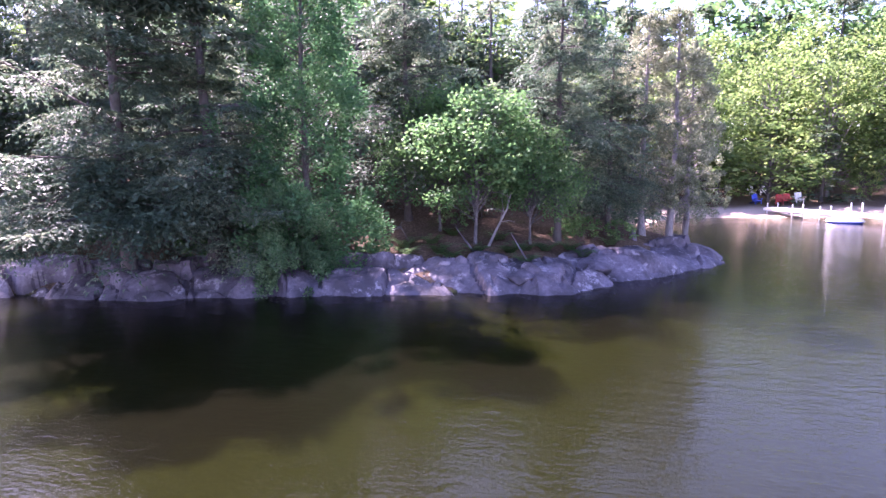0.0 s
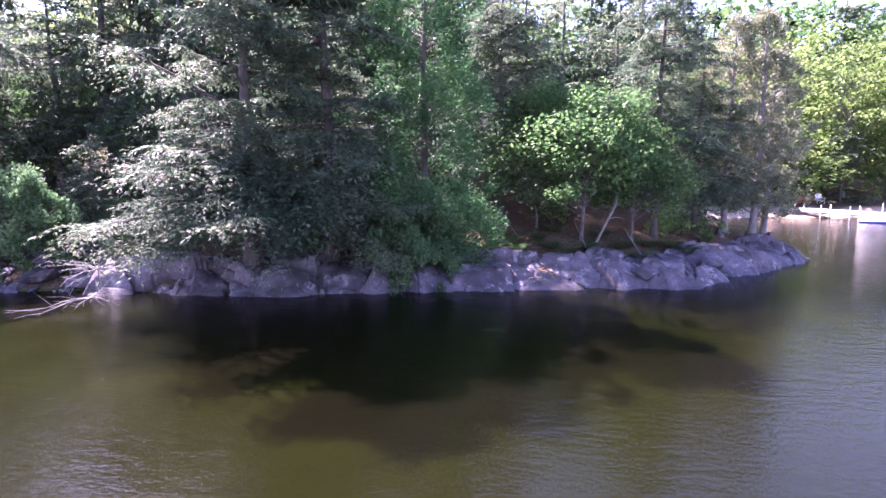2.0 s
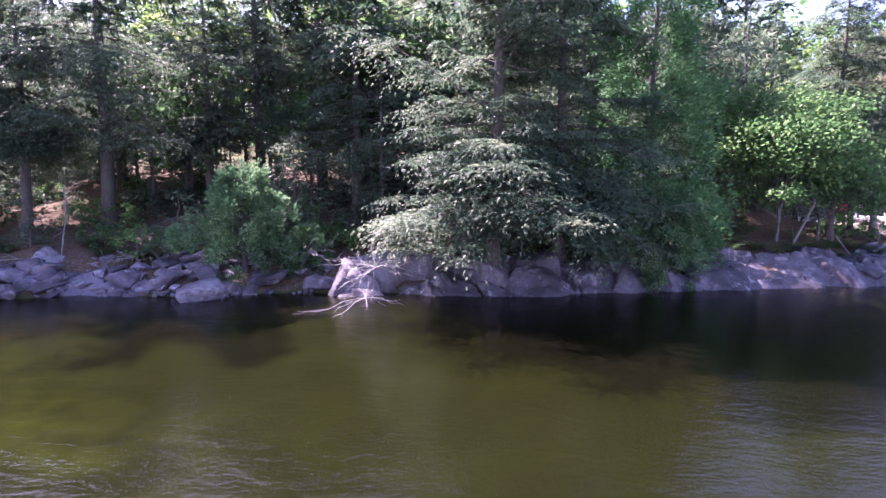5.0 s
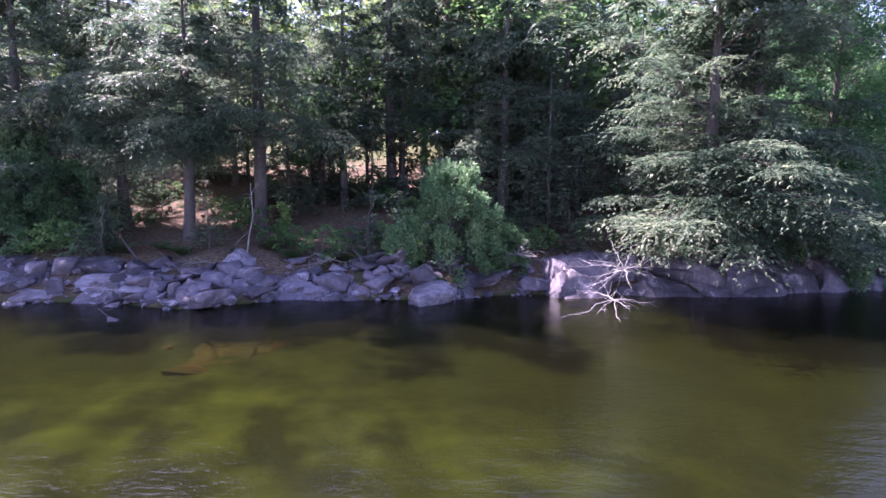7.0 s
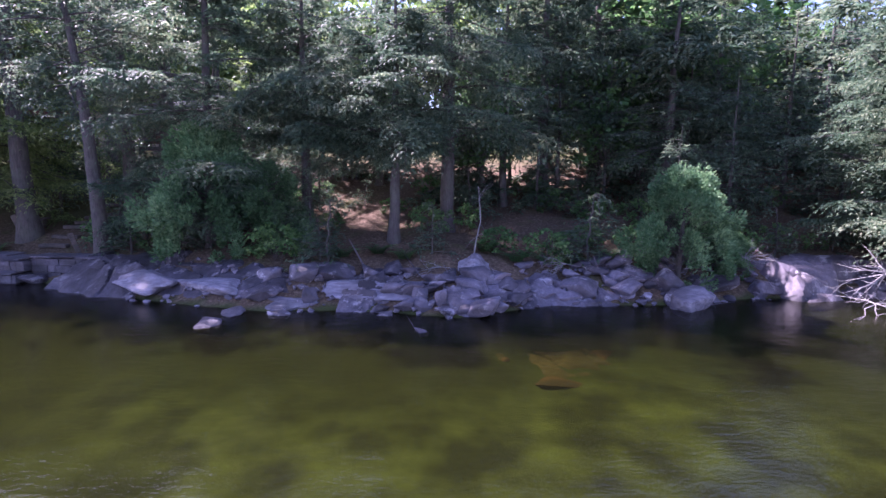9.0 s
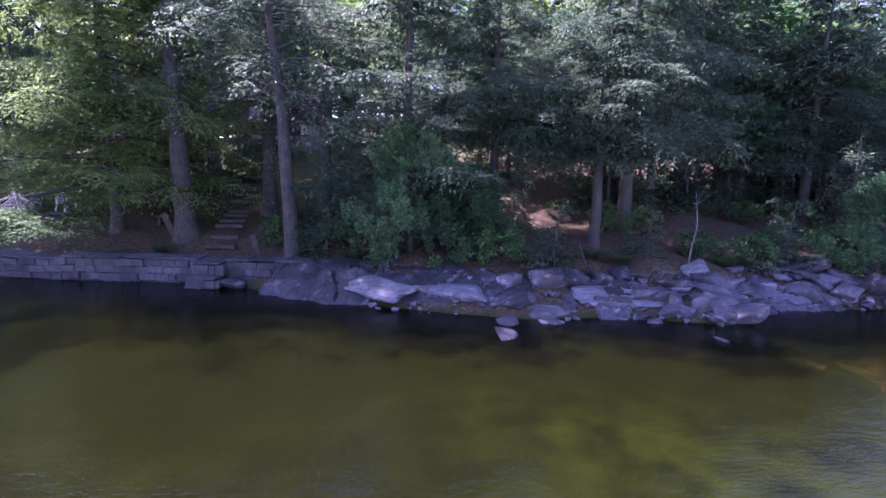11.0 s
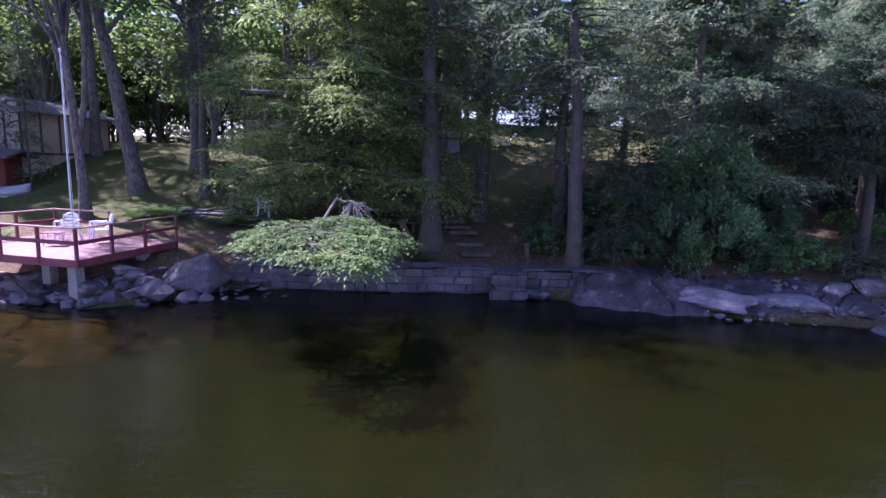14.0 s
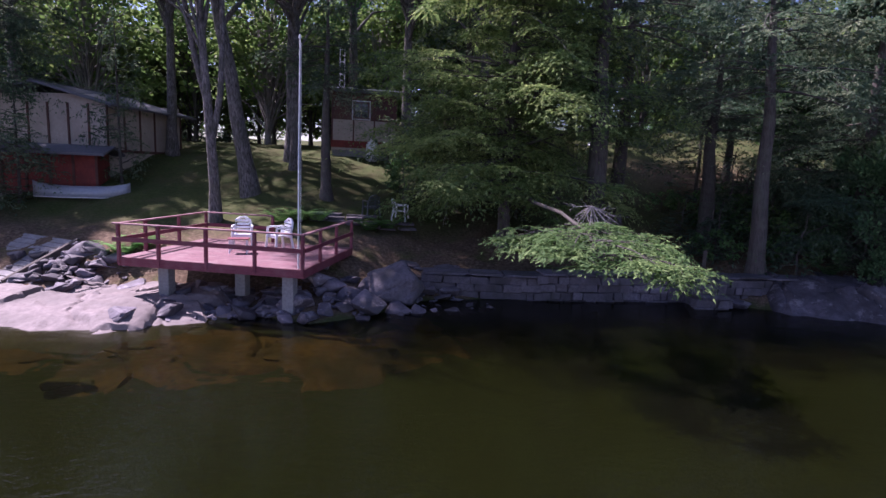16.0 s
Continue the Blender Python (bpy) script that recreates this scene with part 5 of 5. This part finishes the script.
landing = thing("landing", "dark wooden terrace with a railing before the cabin", "landing", (-62.0, 34.0, 5.95))
for k in range(10):
    part("board", boxed((5.6, 0.2, 0.05), pose(2.8, 0.1 + 0.215 * k, 0), 0.005), OLD_WOOD, landing)
for x in (0.1, 1.9, 3.7, 5.5):
    part("post", boxed((0.14, 0.14, 2.4), pose(x, 0.12, -1.0), 0.006), OLD_WOOD, landing)
    part("rail_post", boxed((0.09, 0.09, 0.95), pose(x, 0.06, 0.45), 0.006), OLD_WOOD, landing)
part("rim_beam", boxed((5.6, 0.06, 0.25), pose(2.8, -0.03, -0.12), 0.005), OLD_WOOD, landing)
for z in (0.45, 0.9):
    part("rail", boxed((5.5, 0.05, 0.1), pose(2.8, 0.0, z), 0.005), OLD_WOOD, landing)

# ---- upturned canoe ----
ALU = surface("dull_aluminium", (0.24, 0.26, 0.30), (0.36, 0.38, 0.42), 3, 0.45, (0.3, 0.3, 0.32), 0.4, 0.1, 0.002, metal=0.3)


def canoe(at, turn):
    c = thing("canoe", "upturned dull grey canoe lying on the lawn", "canoe", at, turn)
    n, m = 17, 9
    v = []
    for i in range(n):
        s = -1 + 2 * i / (n - 1)
        half, deep = 0.46 * (1 - abs(s) ** 2.4) + 0.015, 0.5 + 0.2 * abs(s) ** 3
        for j in range(m):
            a = math.pi * j / (m - 1)
            v.append((1.9 * s, half * math.cos(a), 0.02 + deep * (0.12 + 0.88 * math.sin(a) ** 0.7) if 0 < j < m - 1 else 0.02))
    f = [(i * m + j, i * m + j + 1, (i + 1) * m + j + 1, (i + 1) * m + j) for i in range(n - 1) for j in range(m - 1)]
    hull = part("hull", mesh_of("hull", v, f, ALU, True), None, c)
    hull.modifiers.new("thick", "SOLIDIFY").thickness = 0.012
    tube_part("keel", [(-1.86, 0, 0.6), (-1.1, 0, 0.53), (0, 0, 0.5), (1.1, 0, 0.53), (1.86, 0, 0.6)], 0.015, ALU, c)
    for sy in (-1, 1):
        tube_part("gunwale", [(1.88 * s, sy * (0.46 * (1 - abs(s) ** 2.4) + 0.015), 0.025) for s in np.linspace(-1, 1, 13)], 0.02, METAL, c)


canoe((-79.9, 28.5, on_ground(-79.9, 28.5, -0.02)), 8)

# ---- patio, planks, stumps, fallen and dead wood ----
for k in range(16):
    x, y = -69.4 + (k % 6) * 0.75 + random.uniform(-0.1, 0.1), 24.3 + (k // 6) * 0.62
    s = new("paving_stone", BLOCKS[k % 6])
    s.matrix_basis = pose(x, y, on_ground(x, y, -0.01), 0, 0, random.uniform(-9, 9)) @ Matrix.Diagonal((0.7, 0.58, 0.1, 1))
    tagged(s, "flat grey paving stone of the patio", "paving stone", "patio stones")
plank = thing("leaning_plank", "dark weathered plank leaning out of the ground", "plank", (-54.5, 20.0, on_ground(-54.5, 20.0, 0.15)))
part("board", boxed((0.2, 0.05, 1.5), pose(-0.15, 0, 0.5, 8, -14, 20), 0.01), OLD_WOOD, plank)
plank2 = thing("leaning_plank", "grey plank propped beside the wall", "plank", (-59.3, 22.6, on_ground(-59.3, 22.6, 0.15)))
part("board", boxed((0.28, 0.06, 1.4), pose(0, 0, 0.5, 0, -25, 0), 0.01), OLD_WOOD, plank2)
bench = thing("bench", "low dark timber bench under the trees", "bench", (-59.6, 23.6, on_ground(-59.6, 23.6)), 5)
part("seat", boxed((1.6, 0.35, 0.07), pose(0, 0, 0.42), 0.01), OLD_WOOD, bench)
for sx in (-1, 1):
    part("leg", boxed((0.12, 0.3, 0.4), pose(sx * 0.6, 0, 0.2), 0.01), OLD_WOOD, bench)
stump = thing("stump", "short grey broken stump among the shrubs", "stump", (-31.6, 19.0, on_ground(-31.6, 19.0)))
tube_part("wood", [(0, 0, -0.1), (0.02, 0, 0.3), (0.05, 0.02, 0.7), (0.02, 0, 0.95)], [0.2, 0.15, 0.12, 0.03], DEAD_WOOD, stump)


def dead_branch(label, at, n, reach, seed, flat=0.5, up=0.5, r=0.018):
    """A tangle of bare grey twigs spreading from one point."""
    g = np.random.default_rng(seed)
    b = thing("dead_branch", label, "branch", at)
    pieces = []
    for k in range(n):
        d = g.normal(0, 1, 3) * [1, 1, flat] + [0, 0, up]
        d /= np.linalg.norm(d)
        L = reach * g.uniform(0.5, 1.1)
        p = np.array([d * L * s + g.normal(0, 0.05 * L, 3) * s + [0, 0, -0.25 * L * s * s] for s in np.linspace(0, 1, 6)])
        pieces.append(tube(p, np.linspace(r, 0.004, 6), 5))
        for q in range(3):
            i = g.integers(1, 5)
            e = p[i] + (d + g.normal(0, 0.6, 3)) * L * 0.3
            pieces.append(tube(np.array([p[i], (p[i] + e) / 2 + g.normal(0, 0.03, 3), e]), np.array([r * 0.5, r * 0.3, 0.003]), 4))
    part("twig_tangle", mesh_of("twigs", *joined(pieces), DEAD_WOOD, True), None, b)
    b.children[0]["kind"] = "stuff"


dead_branch("bleached bare branches hanging over the rock ledge", (-25.0, 15.7, 1.2), 16, 1.6, 1, 0.7, 0.1, 0.022)
dead_branch("bare twigs fallen into the water's edge", (-25.3, 15.6, 0.25), 8, 1.8, 2, 0.15, 0.1)
dead_branch("grey dead twigs beside the cedar bush", (-28.2, 18.1, 1.3), 14, 1.3, 3, 0.8, 0.3, 0.012)
dead_branch("bare branch litter between the boulders", (-39.2, 16.9, 1.0), 8, 1.2, 4, 0.1, 0.15, 0.012)
dead_branch("bare branch litter between the boulders", (-34.8, 17.4, 1.1), 8, 1.3, 5, 0.1, 0.15, 0.012)
dead_branch("grey dead limb standing in the fallen bough", (-61.2, 16.3, 3.4), 18, 1.25, 6, 0.5, -0.75, 0.013)
dead_branch("grey brush heap behind the patio", (-63.8, 25.0, 2.6), 22, 0.9, 7, 0.9, 0.6, 0.01)


def thin_trunk(label, at, pts, r, mat, name="sapling"):
    t = thing(name, label, "tree", at)
    tube_part("stem", pts, np.linspace(r, r * 0.35, len(pts)), mat, t, 7)
    g = np.random.default_rng(int(-at[0] * 10))
    twigs = []
    for k in range(9):
        s = g.uniform(0.35, 1)
        p = np.array([np.interp(s, np.linspace(0, 1, len(pts)), [q[i] for q in pts]) for i in range(3)])
        e = p + g.normal(0, 0.45, 3) + [0, 0, 0.25]
        twigs.append(tube(np.array([p, (p + e) / 2 + [0, 0, 0.06], e]), np.array([r * 0.3, r * 0.2, 0.004]), 4))
    tagged(part("twig_tangle", mesh_of("twigs", *joined(twigs), mat, True), None, t), kind="stuff")


thin_trunk("slender pale sapling behind the round boulder", (-38.1, 17.6, on_ground(-38.1, 17.6, 0.1)), [(0, 0, 0), (0.1, 0.05, 0.8), (0.27, 0.1, 1.6), (0.16, 0.2, 2.8)], 0.034, GREY_BARK)
thin_trunk("leaning grey forked trunk on the point", (-8.6, 25.0, on_ground(-8.6, 25.0, 0.1)), [(0, 0, 0), (0.35, 0, 0.8), (0.8, 0.1, 1.7), (1.0, 0.2, 2.6)], 0.07, GREY_BARK, "trunk")
thin_trunk("fallen dark log leaning on the bank", (-13.9, 23.6, on_ground(-13.9, 23.6, 0.0)), [(0, 0, 0), (0.5, 0.2, 0.35), (1.1, 0.4, 0.75), (1.7, 0.6, 1.0)], 0.09, BARK, "log")


def hanging_bough():
    """A big green hemlock bough sagging over the wall to the water."""
    g = np.random.default_rng(77)
    b = thing("hanging_bough", "green hemlock bough sagging low over the stone wall", "branch", (-61.9, 19.3, 3.0))
    tube_part("limb", [(0.1, 3.3, 0.9), (0, 0, 0.3), (0, -2.5, 0.15), (-0.1, -4.6, -0.2), (-0.6, -6.3, -0.6)], [0.09, 0.07, 0.055, 0.04, 0.02], BARK, b)
    stems, cloud = [], []
    for k in range(22):
        s = g.uniform(0.5, 1)
        base = np.array([-0.3 * s, -6.2 * s, -0.1 - 0.4 * s * s]) + g.normal(0, 0.12, 3)
        az = math.radians(-90 + g.choice([-70, 70]) + g.uniform(-45, 45))
        st, rest = bough(g, base, np.array([math.cos(az), math.sin(az), 0.0]), g.uniform(1.1, 2.3), g.uniform(0.08, 0.22), g.uniform(0.2, 0.4), g.normal(0, 0.2), 7, 11, 5, 0.14, hang=0.4)
        stems.append(st)
        cloud.append(rest)
    tagged(part("foliage", crown_mesh(leaves(*[np.concatenate(c) for c in zip(*cloud)], sides=3), joined(stems), BOUGH_LEAF, BARK), None, b), kind="stuff")


hanging_bough()

# ---- boarded ramp beside the rubble, lounger at the top of the bank ----
ramp_at = thing("boat_ramp", "grey boarded ramp with a dark timber edge", "ramp", (-78.6, 20.2, 0.2), -33.6)
for k in range(9):
    part("board", boxed((3.0, 0.25, 0.05), pose(-1.55, 0.14 + 0.262 * k, 0.02 + 0.118 * k, 24.5), 0.006), DEAD_WOOD, ramp_at)
part("edge_beam", boxed((0.16, 2.6, 0.2), pose(0.05, 1.2, 0.52, 24.5), 0.015), OLD_WOOD, ramp_at, "dark timber edge beam")
lounger = thing("sun_lounger", "white lounger with a raised back on the grass", "lounger", (-51.9, 37.4, on_ground(-51.9, 37.4, 0.0)), 8)
part("seat", boxed((1.2, 0.6, 0.05), pose(-0.35, 0, 0.34), 0.01), PLASTIC, lounger)
part("backrest", boxed((0.8, 0.6, 0.05), pose(0.5, 0, 0.62, 0, -45), 0.01), PLASTIC, lounger)
for x in (-0.8, 0.2):
    for y in (-0.26, 0.26):
        part("leg", boxed((0.05, 0.05, 0.34), pose(x, y, 0.17), 0.006), PLASTIC, lounger)

# ---- ferns ----
def fern(label, x, y, seed, s=1.0, mat=BROAD_LEAF):
    g = np.random.default_rng(seed)
    v, f = [], []
    for k in range(20):
        az, L = 2.4 * k + g.normal(0, 0.2), s * g.uniform(0.5, 0.8)
        d, side = np.array([math.cos(az), math.sin(az), 0]), np.array([-math.sin(az), math.cos(az), 0])
        for q in np.linspace(0.15, 1, 9):
            c = d * L * q + np.array([0, 0, L * (1.5 * q - 0.95 * q * q)])
            for sg in (-1, 1):
                tip = c + side * sg * 0.2 * s * (1.1 - q) + d * 0.05
                n0 = len(v)
                v += [c - d * 0.038 * s, tip - d * 0.024 * s, tip + d * 0.024 * s, c + d * 0.038 * s]
                f.append((n0, n0 + 1, n0 + 2, n0 + 3))
    p = thing("fern", label, "fern", (x, y, on_ground(x, y, 0.02)))
    tagged(part("fronds", mesh_of("fronds", v, f, mat), None, p), kind="stuff")


for k, (x, y) in enumerate([(-70.7, 23.6), (-70.0, 23.9), (-69.3, 23.7), (-67.2, 23.6), (-66.5, 23.8), (-75.6, 21.5), (-75.2, 22.0), (-40.6, 17.6), (-41.6, 17.9), (-35.3, 18.2), (-34.4, 18.4), (-44.6, 18.2), (-10.5, 23.9), (-11.8, 23.4), (-7.6, 24.6), (-36.5, 17.9), (-42.8, 17.4), (-33.0, 18.6), (-46.0, 17.6), (-37.6, 18.6), (-52.6, 19.6), (-50.5, 18.6), (-58.8, 20.6), (-60.5, 20.3), (-12.9, 23.0), (-11.0, 24.6), (-9.9, 23.4), (-8.9, 24.0), (-8.2, 25.6), (-7.0, 25.2), (-6.2, 25.9), (-5.2, 26.6), (-4.6, 26.0), (-10.3, 25.6), (-12.2, 24.4), (-6.9, 24.0), (-3.4, 28.0), (-13.6, 22.4)]):
    # The first seven, by deck and patio, are coloured lighter as if sunlit.
    fern("bright green fern clump in the grass", x, y, k, 1.25 if k < 7 else 1.0, LIT_FERN_LEAF if k < 7 else BROAD_LEAF)

# ---- beach and dock across the bay ----
PALE_DOCK = surface("pale_dock_boards", (0.6, 0.58, 0.55), (0.75, 0.73, 0.7), 4, 0.8, (0.45, 0.43, 0.4), 0.3, 0.2, 0.003)
dock = thing("dock", "long pale wooden dock on posts from the beach", "dock", (13.2, 60.6, 0), -58)
for k in range(40):
    part("plank", boxed((0.27, 1.4, 0.05), pose(0.14 + 0.29 * k, 0, 0.75), 0.004), PALE_DOCK, dock)
for k in range(5):
    for sy in (-0.65, 0.65):
        tube_part("pile", [(0.4 + 2.6 * k, sy, -2.0), (0.4 + 2.6 * k, sy, 1.25 + 0.4 * (k > 2))], 0.05, PALE_EDGE, dock)
for sy in (-0.66, 0.66):
    part("stringer", boxed((11.6, 0.06, 0.2), pose(5.8, sy, 0.62), 0.004), PALE_DOCK, dock)
BLUE = surface("blue_paint", (0.02, 0.05, 0.35), (0.05, 0.1, 0.5), 3, 0.5, (0.1, 0.1, 0.3), 0.2, 0.05, 0.002)
SCARLET = surface("red_paint", (0.4, 0.03, 0.03), (0.55, 0.06, 0.05), 3, 0.5, (0.3, 0.05, 0.05), 0.2, 0.05, 0.002)


def adirondack(label, x, y, turn, mat):
    """A slatted beach chair: sloping seat, tall fanned back, broad arms."""
    c = thing("beach_chair", label, "chair", (x, y, on_ground(x, y, 0.02)), turn, "beach chairs")
    for k in range(5):
        part("seat_slat", boxed((0.6, 0.1, 0.025), pose(0, -0.28 + 0.12 * k, 0.38 - 0.03 * k), 0.004), mat, c)
        part("back_slat", boxed((0.11, 0.025, 0.85 - 0.05 * abs(k - 2)), pose(-0.26 + 0.13 * k, 0.36, 0.68, -20), 0.004), mat, c)
    for sx in (-1, 1):
        part("armrest", boxed((0.14, 0.75, 0.03), pose(sx * 0.38, 0, 0.58), 0.004), mat, c)
        part("leg", boxed((0.08, 0.04, 0.58), pose(sx * 0.34, -0.3, 0.29), 0.004), mat, c)
        part("leg", boxed((0.08, 0.9, 0.08), pose(sx * 0.3, 0.2, 0.2, -16), 0.004), mat, c)


adirondack("white slatted beach chair on the sand", 14.9, 72.3, 10, PLASTIC)
adirondack("white slatted beach chair on the sand", 16.2, 72.4, -5, PLASTIC)
adirondack("blue slatted beach chair behind the dock", 13.6, 65.8, 20, BLUE)
adirondack("red slatted beach chair behind the dock", 15.8, 65.9, -10, SCARLET)
adirondack("red slatted beach chair behind the dock", 16.6, 66.2, -10, SCARLET)
adirondack("white slatted beach chair behind the dock", 17.8, 66.4, 0, PLASTIC)
boat = thing("paddle_boat", "small pale boat with a blue hull at the dock", "boat", (16.6, 53.2, -0.08), -15)
hull = bmesh.new()
bmesh.ops.create_cone(hull, cap_ends=True, segments=16, radius1=0.75, radius2=0.95, depth=0.4, matrix=pose(0, 0, 0.1) @ Matrix.Diagonal((1.4, 0.75, 0.7, 1)))
part("hull", hull, BLUE, boat, "blue hull")
top = bmesh.new()
bmesh.ops.create_cone(top, cap_ends=True, segments=16, radius1=0.97, radius2=0.85, depth=0.16, matrix=pose(0, 0, 0.32) @ Matrix.Diagonal((1.4, 0.75, 1.3, 1)))
part("cover", top, PLASTIC, boat, "pale deck cover")
ornament = new("garden_ornament", ROCKS[3])
ornament.matrix_basis = pose(-2.2, 30.2, on_ground(-2.2, 30.2, 0.2) + 0.3) @ Matrix.Diagonal((0.4, 0.4, 0.9, 1))
tagged(ornament, "small pale standing stone under the cedars", "stone")
